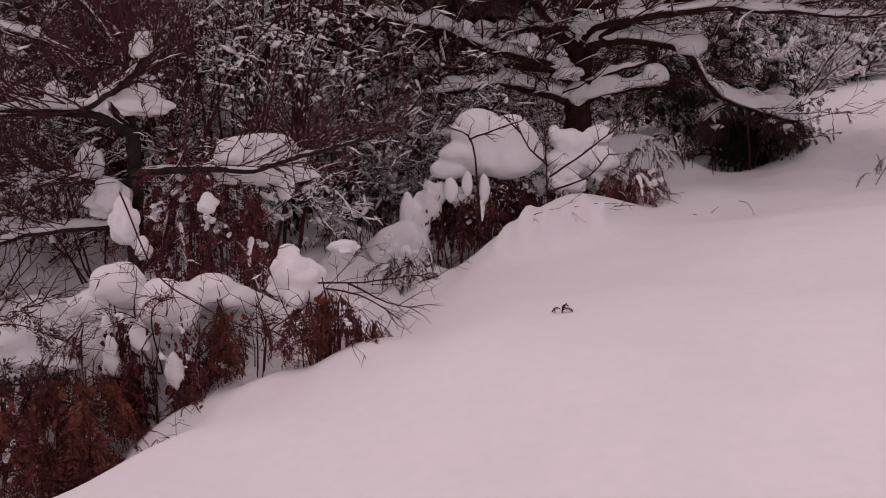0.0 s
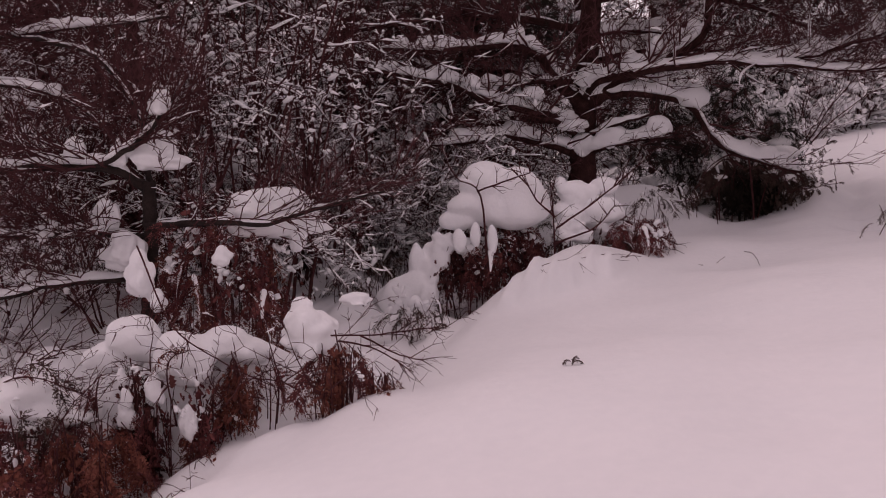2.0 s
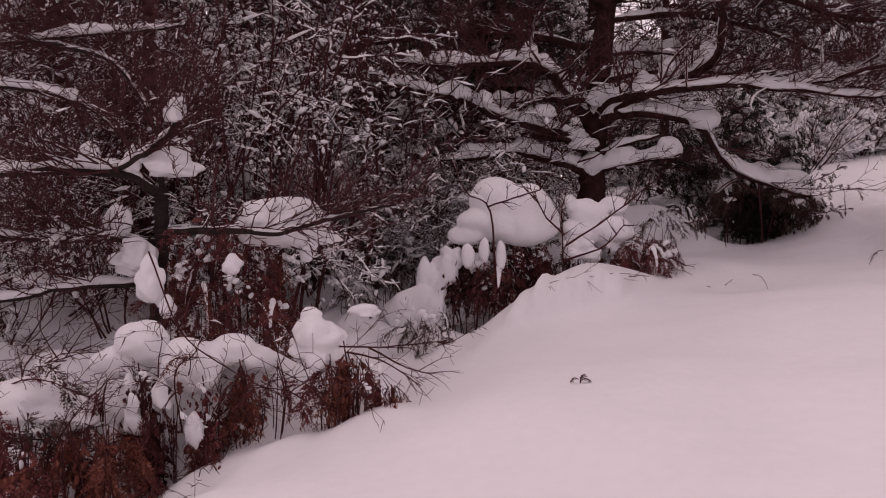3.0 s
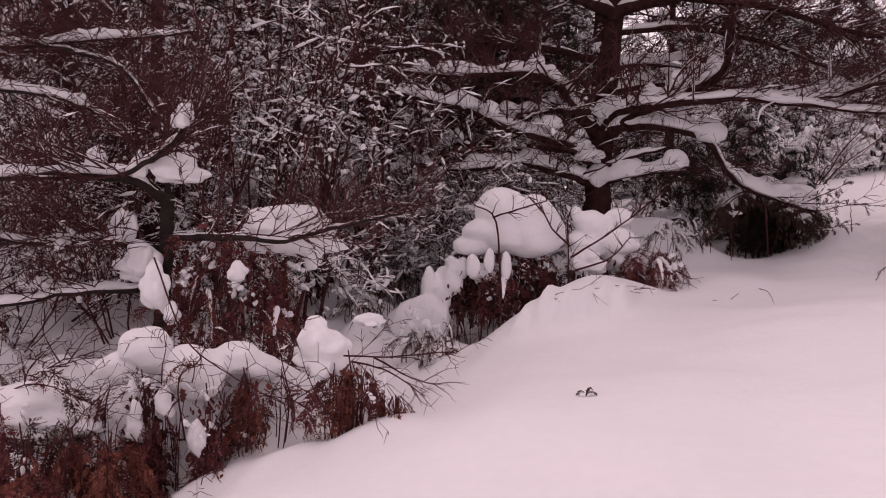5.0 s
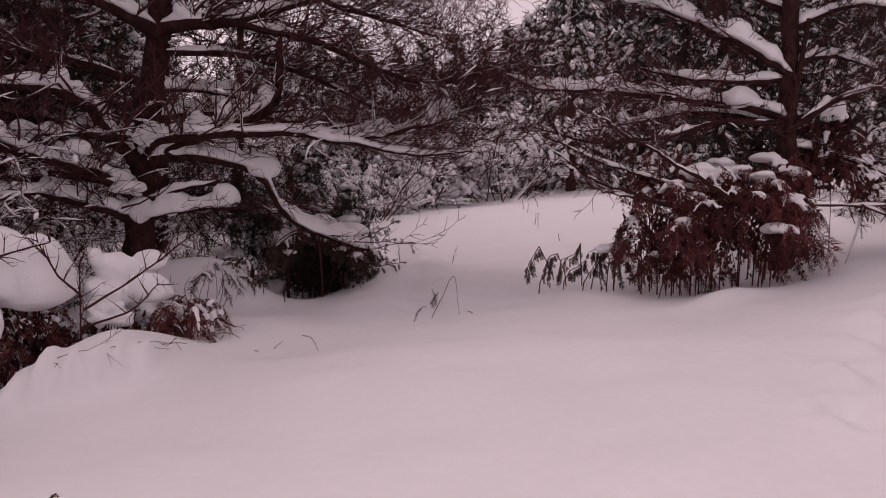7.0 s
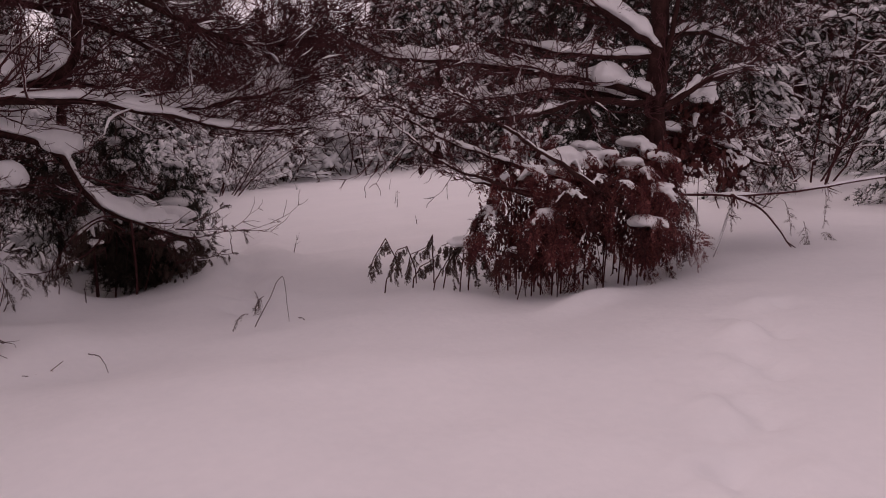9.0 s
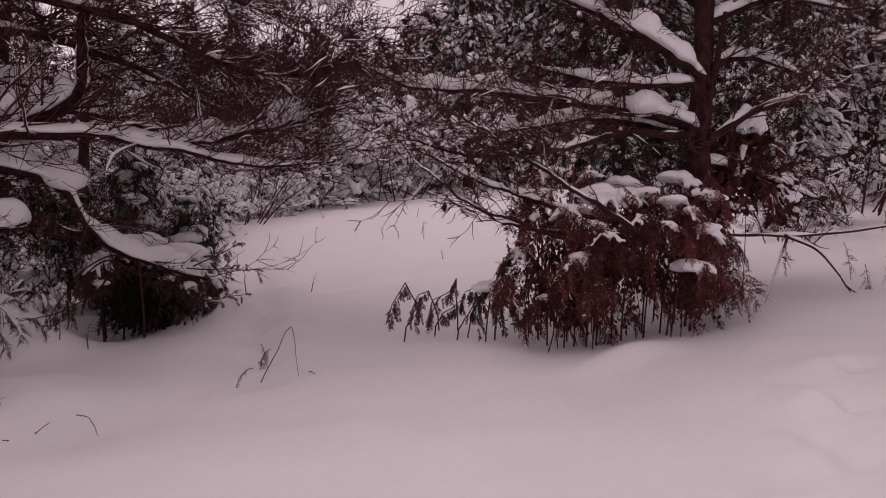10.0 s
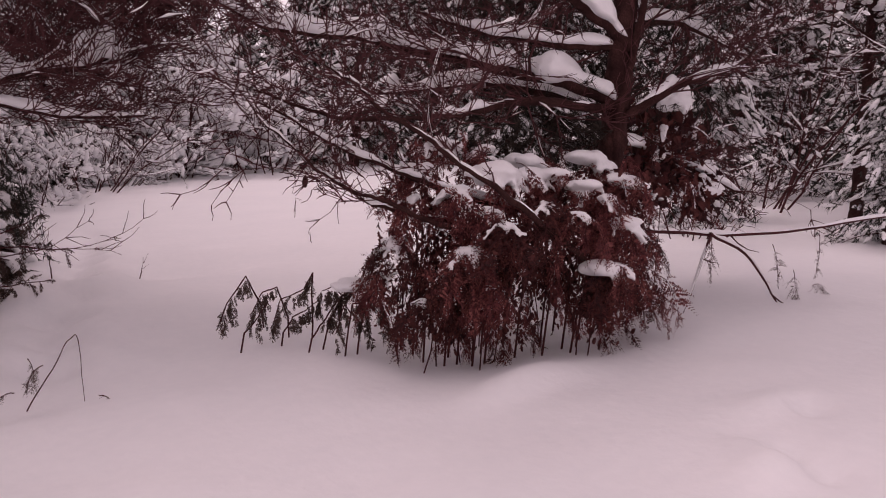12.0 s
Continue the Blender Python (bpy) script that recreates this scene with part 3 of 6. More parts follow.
def pine_main():
    rng = np.random.default_rng(11)
    t = thing("pine_tree", on(1.65, 11.4, -0.2), "old dark pine tree with heavy snow on its bare lower limbs", "tree")
    trunk(t, [on(1.65, 11.4, -0.2), (1.68, 11.4, 1.66), (1.73, 11.4, 3.15), (1.83, 11.4, 4.63), (1.9, 11.45, 7.5), (1.95, 11.4, 10.5)], 0.20, 0.07)
    tw, tips = (Geo(), Geo()), []
    L = [
        ([(1.66, 11.35, 2.72), (1.52, 11.3, 2.87), (1.26, 11.08, 3.1), (1.05, 10.87, 3.29), (0.68, 10.65, 3.37), (0.18, 10.43, 3.3), (-0.37, 10.22, 3.21), (-0.96, 10.0, 3.21)], 0.10, 0.014, 0.10, 0.14, 0.5, 5, 40, 0.2),
        ([(1.66, 11.3, 2.7), (1.82, 11.25, 2.76), (2.09, 11.14, 3.0), (2.71, 10.98, 3.27), (3.09, 10.82, 3.53), (3.11, 10.66, 3.84), (3.06, 10.5, 4.22)], 0.10, 0.03, 0.12, 0.2, 0.2, 5, 16, 0.3),
        ([(1.62, 11.35, 2.33), (1.56, 11.3, 2.39), (1.2, 11.09, 2.54), (0.74, 10.87, 2.62), (0.3, 10.66, 2.72), (-0.06, 10.44, 2.87), (-0.4, 10.23, 2.88), (-0.86, 10.01, 2.95), (-1.07, 9.8, 2.98)], 0.085, 0.012, 0.09, 0.12, 0.5, 5, 40, 0.2),
        ([(1.6, 11.3, 2.05), (1.46, 11.3, 2.09), (1.05, 11.07, 2.18), (0.6, 10.83, 2.23), (0.02, 10.6, 2.14), (-0.6, 10.5, 2.05)], 0.07, 0.015, 0.12, 0.15, 0.5, 2, 22, 0.7),
        ([(1.6, 11.2, 2.4), (1.0, 10.9, 2.5), (0.4, 10.9, 2.42), (-0.4, 10.8, 2.5)], 0.04, 0.01, 0.09, 0.11, 0.9, 1, 24, 0.6),
        ([(1.65, 11.25, 3.0), (0.9, 10.9, 3.0), (0.2, 10.8, 2.95), (-0.5, 10.6, 3.05)], 0.04, 0.01, 0.09, 0.11, 0.9, 1, 30, 0.5),
        ([(1.7, 11.3, 1.98), (1.68, 11.3, 2.05), (2.1, 11.13, 2.17), (2.51, 10.97, 2.24), (2.71, 10.8, 2.31)], 0.05, 0.012, 0.12, 0.15, 0.5, 3, 14, 0.6),
        ([(1.8, 11.5, 3.55), (1.88, 11.5, 3.66), (2.44, 11.65, 3.76), (3.25, 11.8, 3.71)], 0.05, 0.015, 0.13, 0.16, 0.3, 2, 20, 0.6),
        ([(1.72, 11.3, 2.3), (2.1, 11.0, 2.42), (2.6, 10.9, 2.55)], 0.03, 0.012, 0.05, 0.07, 0.3, 0, 6, 0.4),
        ([(1.8, 11.3, 4.3), (1.2, 10.9, 4.42), (0.6, 10.5, 4.5), (-0.3, 10.2, 4.55)], 0.09, 0.025, 0.11, 0.17, 0.3, 2, 40, 0.2),
        ([(1.82, 11.3, 4.35), (2.12, 11.1, 4.44), (2.69, 10.95, 4.55), (3.6, 10.6, 4.9)], 0.09, 0.025, 0.10, 0.14, 0.3, 2, 14, 0.5),
        ([(1.68, 11.3, 2.8), (1.93, 10.88, 3.02), (3.14, 10.46, 3.12), (3.97, 10.04, 3.13), (4.65, 9.62, 3.24), (4.95, 9.3, 3.37)], 0.055, 0.014, 0.13, 0.13, 0.1, 2, 90, 0.7),
        ([(1.84, 11.3, 4.56), (2.42, 10.99, 4.51), (3.03, 10.67, 4.38), (3.49, 10.36, 4.24), (4.02, 10.04, 4.0), (4.39, 9.73, 3.82), (4.82, 9.41, 3.81), (5.09, 9.1, 3.94)], 0.055, 0.012, 0.05, 0.07, 0.9, 0, 110, 0.1),
        ([(3.3, 10.4, 3.1), (3.9, 10.0, 2.98), (4.5, 9.6, 2.85), (5.0, 9.3, 2.92)], 0.025, 0.008, 0.11, 0.07, 0.4, 0, 50, 0.7),
        ([(1.75, 11.2, 2.75), (2.33, 11.1, 2.83), (3.04, 11.07, 2.67), (3.36, 11.05, 2.24), (3.65, 11.03, 2.0), (4.05, 11.0, 1.86), (4.5, 11.0, 1.74)], 0.06, 0.02, 0.13, 0.17, 0.3, 4, 9, 0.3),
        # behind the trunk
        ([(1.66, 11.5, 3.0), (0.6, 12.1, 3.3), (-0.5, 12.5, 3.2), (-1.6, 12.8, 3.0)], 0.06, 0.02, 0.14, 0.15, 0.2, 2, 40, 0.2),
        ([(1.66, 11.5, 2.5), (0.5, 12.0, 2.65), (-0.6, 12.3, 2.55), (-1.5, 12.4, 2.3)], 0.06, 0.02, 0.14, 0.15, 0.2, 2, 16, 0.7),
        ([(1.66, 11.4, 3.7), (0.6, 11.5, 3.9), (-0.6, 11.6, 3.85), (-1.6, 11.6, 3.7)], 0.06, 0.02, 0.05, 0.04, 0.8, 0, 60, 0.2),
        ([(1.75, 11.5, 3.3), (2.6, 12.0, 3.55), (3.5, 12.3, 3.6), (4.3, 12.4, 3.5)], 0.06, 0.02, 0.14, 0.16, 0.2, 2, 18, 0.7),
        ([(1.85, 11.5, 5.2), (0.6, 11.8, 5.5), (-0.8, 12.0, 5.5)], 0.06, 0.02, 0.12, 0.14, 0.3, 2, 12, 0.5),
        ([(1.85, 11.5, 5.0), (3.2, 11.8, 5.4), (4.6, 11.9, 5.3)], 0.06, 0.02, 0.08, 0.10, 0.5, 0, 70, 0.2),
        ([(1.9, 11.4, 5.6), (3.0, 10.8, 5.6), (4.4, 10.3, 5.3), (5.3, 9.9, 4.9)], 0.06, 0.012, 0.06, 0.08, 0.7, 0, 90, 0.1),
        ([(1.85, 11.3, 5.0), (3.0, 10.9, 4.95), (4.0, 10.6, 4.7), (5.0, 10.4, 4.5)], 0.05, 0.012, 0.05, 0.06, 0.9, 0, 100, 0.1),
        ([(1.8, 11.4, 4.1), (2.7, 11.2, 4.15), (3.6, 10.9, 3.95), (4.4, 10.7, 3.6)], 0.05, 0.012, 0.05, 0.06, 0.8, 0, 80, 0.1),
        ([(1.85, 11.3, 5.4), (0.8, 10.5, 5.6), (-0.6, 9.8, 5.4)], 0.05, 0.012, 0.10, 0.14, 0.4, 0, 50, 0.2),
    ]
    for pts, r0, r1, w, h, gap, blobs, tn, fan in L:
        limb(t, pts, r0, r1, w, h, rng, tw, tips, tn, 0.95, gap, blobs, fan=fan, thick=1.0 if fan > 0.6 else 0.6, lift=0.3 if tn > 40 and fan > 0.5 else 0.1)
    o = np.array(t.location)
    for c, sz in [((1.72, 11.05, 3.02), (0.24, 0.13, 0.17)), ((1.5, 11.05, 2.42), (0.22, 0.12, 0.12)), ((2.05, 10.9, 3.1), (0.16, 0.1, 0.1)), ((2.55, 10.85, 3.4), (0.12, 0.09, 0.12)), ((2.32, 11.0, 3.2), (0.18, 0.11, 0.12)), ((2.8, 10.9, 3.52), (0.13, 0.1, 0.14)), ((3.0, 10.8, 3.62), (0.09, 0.08, 0.13)), ((0.95, 10.7, 2.78), (0.2, 0.13, 0.13)), ((0.2, 10.2, 2.86), (0.1, 0.09, 0.12))]:
        cap(t, np.array(c) - o, np.array(sz) * 0.85, rng, 0.2, 2, 0, under=False)
    nd, sn, br = Geo(), Geo(), Geo()
    # dark needle masses in the shade behind the limbs
    c = np.array([(-0.9, 12.4, 2.9), (0.3, 12.3, 3.0), (0.9, 12.2, 4.2), (-0.4, 12.3, 4.0), (-1.75, 12.0, 2.75), (3.2, 12.0, 2.2), (0.0, 12.2, 3.5), (1.2, 12.3, 3.5), (2.6, 11.9, 2.5), (0.6, 11.9, 4.7), (-0.6, 11.8, 4.6), (-1.4, 11.7, 2.7), (-0.3, 11.7, 3.2), (0.4, 11.9, 3.6)]) - np.array(t.location)
    for q in c:
        p = q + rng.normal(size=(150, 3)) * np.array([0.5, 0.3, 0.26])
        needles(nd, p, unit(rng.normal(size=(150, 3)) + np.array([0, -0.3, -0.4])), 0.16, 24, rng, 0.7, 0.0045)
    # crown above the view, kept for the shade it casts below
    crown(t, rng, 5.3, 9.5, 3.2, 46, nd, sn, br, (0.25, 0.05), 2)
    part("twig_tangle", tw[0], PINETWIG, t, "tangle of fine bare twigs", "stuff")
    part("twig_snow", tw[1], SNOW_LOOSE, t, "snow caught on the twigs", "stuff")
    part("bough_tangle", br, BARK, t, "", "stuff")
    part("bough_snow", sn, SNOW_LOOSE, t, "snow on the upper boughs", "stuff")
    part("needle_foliage", nd, NEEDLE, t, "dark green pine needles", "stuff", False)
    return t


pine_main()


def pine_right():
    rng = np.random.default_rng(21)
    t = thing("pine_tree", on(8.0, 7.5, -0.2), "dark pine tree with a broad snow-covered limb behind a red bush", "tree")
    trunk(t, [on(7.98, 7.5, -0.2), (7.95, 7.45, 2.6), (7.92, 7.4, 3.4), (7.95, 7.4, 4.3), (8.1, 7.5, 7.0), (8.1, 7.5, 9.5)], 0.125, 0.06)
    tw, tips = (Geo(), Geo()), []
    L = [
        ([(7.9, 7.4, 3.22), (7.83, 7.4, 3.3), (7.56, 7.64, 3.42), (7.35, 7.88, 3.5), (7.06, 8.11, 3.55), (6.77, 8.35, 3.6), (6.4, 8.59, 3.66), (6.04, 8.82, 3.69), (5.78, 9.06, 3.74), (5.48, 9.3, 3.91)], 0.06, 0.01, 0.12, 0.13, 0.3, 4, 44, 0.4),
        ([(7.9, 7.4, 3.7), (7.54, 7.7, 3.71), (7.2, 8.1, 3.75), (6.8, 8.5, 3.9)], 0.035, 0.01, 0.08, 0.09, 0.2, 0, 16, 0.6),
        ([(7.85, 7.4, 3.24), (7.3, 7.51, 3.19), (7.05, 7.62, 3.14), (6.74, 7.74, 3.03), (6.49, 7.85, 2.96), (6.13, 7.96, 2.93), (5.79, 8.07, 2.9), (5.41, 8.3, 3.02)], 0.035, 0.006, 0.06, 0.06, 0.9, 0, 26, 0.5),
        ([(7.0, 6.85, 2.1), (6.38, 6.9, 2.42), (6.12, 7.06, 2.6), (5.85, 7.22, 2.8), (5.7, 7.38, 2.96), (5.55, 7.54, 3.13), (5.44, 7.7, 3.28)], 0.022, 0.005, 0.02, 0.02, 0.9, 0, 16, 0.2),
        ([(6.4, 7.3, 2.2), (5.87, 7.4, 2.37), (5.62, 7.6, 2.49), (5.51, 7.8, 2.64), (5.39, 8.0, 2.83), (5.31, 8.2, 3.0)], 0.016, 0.004, 0.02, 0.02, 0.9, 0, 10, 0.2),
        ([(7.3, 7.3, 2.35), (6.5, 7.5, 2.45), (6.0, 7.6, 2.57), (5.74, 7.8, 2.67), (5.38, 8.2, 2.91)], 0.024, 0.006, 0.05, 0.05, 0.5, 0, 6, 0.5),
        ([(7.0, 7.3, 2.2), (6.01, 7.6, 2.36), (5.88, 7.8, 2.44), (5.7, 8.0, 2.65)], 0.02, 0.005, 0.03, 0.03, 0.8, 0, 5, 0.3),
        ([(7.95, 7.3, 3.2), (8.13, 7.0, 3.43), (8.4, 6.8, 3.59), (8.6, 6.6, 3.78)], 0.035, 0.01, 0.04, 0.05, 0.2, 2, 16, 0.4),
        ([(7.93, 7.38, 2.8), (7.85, 7.3, 3.2), (7.95, 7.25, 3.7), (8.02, 7.2, 4.4)], 0.04, 0.025, 0.0, 0.0, 0.5, 0, 8, 0.2),
        ([(7.95, 7.3, 3.7), (7.76, 7.48, 3.9), (7.43, 7.66, 4.06), (7.16, 7.84, 4.2), (6.82, 8.02, 4.34), (6.48, 8.2, 4.49), (6.0, 8.4, 4.5)], 0.05, 0.01, 0.12, 0.15, 0.2, 3, 30, 0.4),
        ([(8.0, 7.5, 4.5), (7.2, 7.9, 4.9), (6.3, 8.4, 5.0)], 0.045, 0.01, 0.08, 0.10, 0.3, 0, 20, 0.4),
        ([(8.0, 7.5, 4.3), (8.6, 7.2, 4.6), (9.4, 6.9, 4.6)], 0.045, 0.01, 0.08, 0.10, 0.3, 0, 20, 0.4),
        ([(8.0, 7.5, 3.9), (8.6, 7.4, 4.1), (9.3, 7.2, 4.0)], 0.045, 0.01, 0.08, 0.10, 0.3, 0, 20, 0.4),
        ([(8.0, 7.5, 3.0), (8.7, 7.4, 3.0), (9.5, 7.2, 2.8)], 0.04, 0.01, 0.10, 0.10, 0.2, 2, 20, 0.5),
        ([(8.0, 7.7, 3.3), (7.6, 8.5, 3.5), (7.0, 9.3, 3.4)], 0.04, 0.01, 0.10, 0.10, 0.2, 2, 20, 0.6),
    ]
    for pts, r0, r1, w, h, gap, blobs, tn, fan in L:
        limb(t, pts, r0, r1, w, h, rng, tw, tips, int(tn * 1.15), 0.7 if tn > 9 else 0.45, gap, blobs, fan=fan, thick=1.0 if fan > 0.5 else 0.7)
    nd, sn, br = Geo(), Geo(), Geo()
    # needle masses round the upper trunk, some added to shade the snowy limbs
    c = np.array([(7.2, 8.1, 4.4), (6.6, 8.5, 4.8), (8.6, 7.2, 4.4), (7.7, 7.9, 3.0), (7.5, 8.2, 5.1), (8.4, 8.0, 3.0), (8.6, 8.3, 4.5), (9.2, 7.9, 4.1), (7.9, 8.7, 4.0), (9.0, 7.6, 3.6)]) - np.array(t.location)
    for q in c:
        p = q + rng.normal(size=(100, 3)) * np.array([0.38, 0.3, 0.2])
        needles(nd, p, unit(rng.normal(size=(100, 3)) + np.array([0, -0.3, -0.4])), 0.12, 24, rng, 0.7, 0.0036)
    # unseen crown, made extra dense to dim the snow on the limbs
    crown(t, rng, 4.7, 8.0, 3.0, 95, nd, sn, br, (0, 0), 2)
    part("twig_tangle", tw[0], PINETWIG, t, "tangle of fine bare twigs", "stuff")
    part("twig_snow", tw[1], SNOW_LOOSE, t, "snow caught on the twigs", "stuff")
    part("bough_tangle", br, BARK, t, "", "stuff")
    part("bough_snow", sn, SNOW_LOOSE, t, "snow on the upper boughs", "stuff")
    part("needle_foliage", nd, NEEDLE, t, "dark green pine needles", "stuff", False)
    # a cone at the end of a low twig
    cone = Geo()
    c0 = np.array((6.2, 9.05, 2.55)) - np.array(t.location)
    lump(cone, c0, (0.022, 0.022, 0.05), rng, 3, 0.1)
    for q in range(40):
        a, z = q * 2.4, q / 40
        d = np.array([math.cos(a), math.sin(a), 0.0])
        p = c0 + d * 0.02 * math.sin(0.4 + 2.5 * z) + UP * (0.04 - 0.08 * z)
        s2 = np.cross(d, UP) * 0.007
        cone.add([p - s2, p + s2, p + d * 0.012 - UP * 0.006], [[0, 1, 2]])
    part("pine_cone", cone, BARK, t, "small dark pine cone")


pine_right()


def oak_left():
    rng = np.random.default_rng(61)
    t = thing("oak_tree", on(-2.48, 6.8, -0.2), "gnarled young oak with bare crooked limbs carrying snow", "tree")
    trunk(t, [on(-2.52, 6.85, -0.2), (-2.5, 6.8, 0.6), (-2.47, 6.8, 1.2), (-2.45, 6.75, 1.66)], 0.07, 0.05, GREYBARK)
    tw = (Geo(), Geo())
    L = [
        ([(-2.46, 6.78, 1.6), (-2.75, 6.65, 1.75), (-3.2, 6.55, 1.76), (-3.8, 6.45, 1.72), (-4.8, 6.3, 1.85)], 0.045, 0.015, 0.06, 0.08, 0.5, 2, 22),
        ([(-2.8, 6.62, 1.77), (-2.5, 6.5, 1.88), (-2.3, 6.45, 2.02), (-2.05, 6.4, 2.3)], 0.028, 0.01, 0.05, 0.06, 0.5, 1, 14),
        ([(-2.5, 6.8, 1.2), (-2.9, 6.6, 1.24), (-3.4, 6.5, 1.2), (-4.4, 6.3, 1.25)], 0.035, 0.012, 0.045, 0.06, 0.5, 1, 22),
        ([(-2.48, 6.75, 1.3), (-2.0, 6.5, 1.33), (-1.5, 6.4, 1.31), (-1.0, 6.5, 1.45), (-0.6, 6.6, 1.55)], 0.03, 0.008, 0.035, 0.045, 0.5, 0, 14),
        ([(-2.5, 6.8, 0.9), (-3.1, 6.5, 0.85), (-3.7, 6.3, 0.75), (-4.4, 6.1, 0.8)], 0.03, 0.01, 0.07, 0.07, 0.5, 1, 18),
        ([(-2.46, 6.8, 1.65), (-2.6, 6.9, 2.2), (-3.0, 7.0, 2.7), (-3.8, 7.0, 2.9)], 0.03, 0.01, 0.05, 0.06, 0.6, 0, 22),
        ([(-4.6, 6.9, 2.4), (-3.9, 6.9, 2.45), (-3.3, 6.95, 2.35), (-2.9, 7.0, 2.1)], 0.022, 0.01, 0.08, 0.08, 0.2, 1, 18),
        ([(-4.8, 7.2, 2.9), (-3.9, 7.1, 2.85), (-3.2, 7.1, 2.9), (-2.4, 7.2, 3.0)], 0.025, 0.01, 0.07, 0.08, 0.4, 1, 22),
    ]
    for pts, r0, r1, w, h, gap, blobs, tn in L:
        limb(t, pts, r0, r1, w * 0.9, h * 0.85, rng, tw, None, int(tn * 2.2), 0.66, gap, blobs, bark=GREYBARK, fan=0.3, thick=0.65)
    part("twig_tangle", tw[0], PINETWIG, t, "tangle of fine bare twigs", "stuff")
    part("twig_snow", tw[1], SNOW_LOOSE, t, "snow caught on the twigs", "stuff")
    o = np.array(t.location)
    for c, sz in [((-2.2, 6.35, 2.22), (0.07, 0.06, 0.085)), ((-2.33, 6.6, 1.84), (0.17, 0.09, 0.09)), ((-2.25, 6.55, 1.93), (0.09, 0.07, 0.09)), ((-2.62, 6.6, 1.87), (0.06, 0.06, 0.11)), ((-2.95, 6.6, 1.85), (0.065, 0.06, 0.11)), ((-3.2, 6.5, 1.30), (0.10, 0.08, 0.09)), ((-2.75, 6.6, 1.38), (0.1, 0.08, 0.12)), ((-3.4, 6.6, 0.92), (0.15, 0.1, 0.05)), ((-2.6, 6.6, 1.1), (0.12, 0.08, 0.12))]:
        cap(t, np.array(c) - o, sz, rng, 0.38, 9, 0, rounds=2)


oak_left()


# ---- bushes of dead bracken and oak ----
def bush(name, base, size, label, category, rng, n_fronds, n_leaves, n_stems, caps, mat=BRACKEN, length=(0.35, 0.6), leaf=0.07, open_below=0.25, clumps=0, dust=0.3, leafmat=OAKLEAF, mat2=None, hang=0.0, columns=(), clump=(0.015, 0.042)):
    """Stems rise from the base and arch over; fronds and leaves hang from them; caps of snow lie on top."""
    t = thing(name, base, label, category)
    sx, sy, sz = size
    st, fr, fr2, lf, sn = Geo(), Geo(), Geo(), Geo(), Geo()
    for _ in range(n_stems):
        a, q = rng.uniform(0, 6.28), math.sqrt(rng.random())
        foot = np.array([math.cos(a) * q * sx * 0.8, math.sin(a) * q * sy * 0.8, -0.25])
        top = np.array([math.cos(a) * q * sx * 1.0, math.sin(a) * q * sy * 1.0, sz * (1 - 0.5 * q) * rng.uniform(0.7, 1.05)])
        tube(st, spline([foot, (foot + top) / 2 + rng.normal(size=3) * 0.06, top], 7), np.linspace(0.006, 0.002, 7), 4)
    for _ in range(n_fronds):
        a, q = rng.uniform(0, 6.28), rng.uniform(0.1, 1) ** 0.6
        out = np.array([math.cos(a), math.sin(a), 0.0])
        h = sz * rng.uniform(open_below + 0.15, 1.0) * (1 - 0.45 * q * q)
        p = np.array([out[0] * q * sx * 0.85, out[1] * q * sy * 0.85, h])
        ln = rng.uniform(*length)
        fronds(fr2 if mat2 and rng.random() < 0.4 else fr, st, p, out * (1 - 0.6 * hang) + UP * (rng.uniform(-0.3, 0.8) - 0.6 * hang) + rng.normal(size=3) * 0.4, ln, rng, rng.uniform(0.6, 1.8), rng.integers(9, 14), 0.36, sn if rng.random() < dust * (h > 0.4 * sz) else None, 0.25, 0.8)
    if n_leaves:
        a, q = rng.uniform(0, 6.28, n_leaves), rng.uniform(0, 1, n_leaves) ** 0.45
        h = sz * rng.uniform(open_below, 1.0, n_leaves) * (1 - 0.4 * q * q)
        p = np.column_stack([np.cos(a) * q * sx, np.sin(a) * q * sy, h])
        keep = np.sin(p @ np.array([9, 4, 7.0])) + np.sin(p @ np.array([-5, 8, 6.0])) > -0.5
        leaves(lf, p[keep], np.tile([0, 0, -1.0], (keep.sum(), 1)) + unit(p[keep]) * 0.4, leaf, rng)
    for cx, cy, low, high, wide, count, tone in columns:
        # fronds that hang straight down, one over another, from a bent stem
        foot, head = np.array([cx, cy, low]) - base, np.array([cx, cy, high]) - base
        tube(st, spline([foot - UP * 0.3, (foot + head) / 2 + rng.normal(size=3) * 0.03, head], 8), np.linspace(0.007, 0.003, 8), 4)
        for q in range(count):
            ln = rng.uniform(0.28, 0.5)
            a = rng.uniform(0, 6.28)
            out = np.array([math.cos(a), math.sin(a), 0.0])
            p = foot + (head - foot) * rng.uniform(min(0.9, ln * 0.8 / (high - low)), 1.0) + out * wide * rng.uniform(0.2, 1.0)
            fronds(fr2 if tone else fr, st, p, out * 0.5 - UP * rng.uniform(0.1, 0.9), ln, rng, rng.uniform(0.9, 1.8), rng.integers(7, 10), 0.34, None, 0.3)
        for q in range(4):
            a = rng.uniform(0, 6.28)
            p = foot + np.array([math.cos(a) * wide * 1.3, math.sin(a) * wide * 1.3, 0])
            tube(st, spline([p - UP * 0.2, p + UP * 0.15 + rng.normal(size=3) * 0.03, p + UP * rng.uniform(0.2, 0.5) + rng.normal(size=3) * 0.06], 6), np.linspace(0.005, 0.002, 6), 3)
    part("stem_tangle", st, TWIG, t, "thin dark stems", "stuff")
    part("frond_mass", fr, mat, t, "withered hanging bracken fronds", "stuff", False)
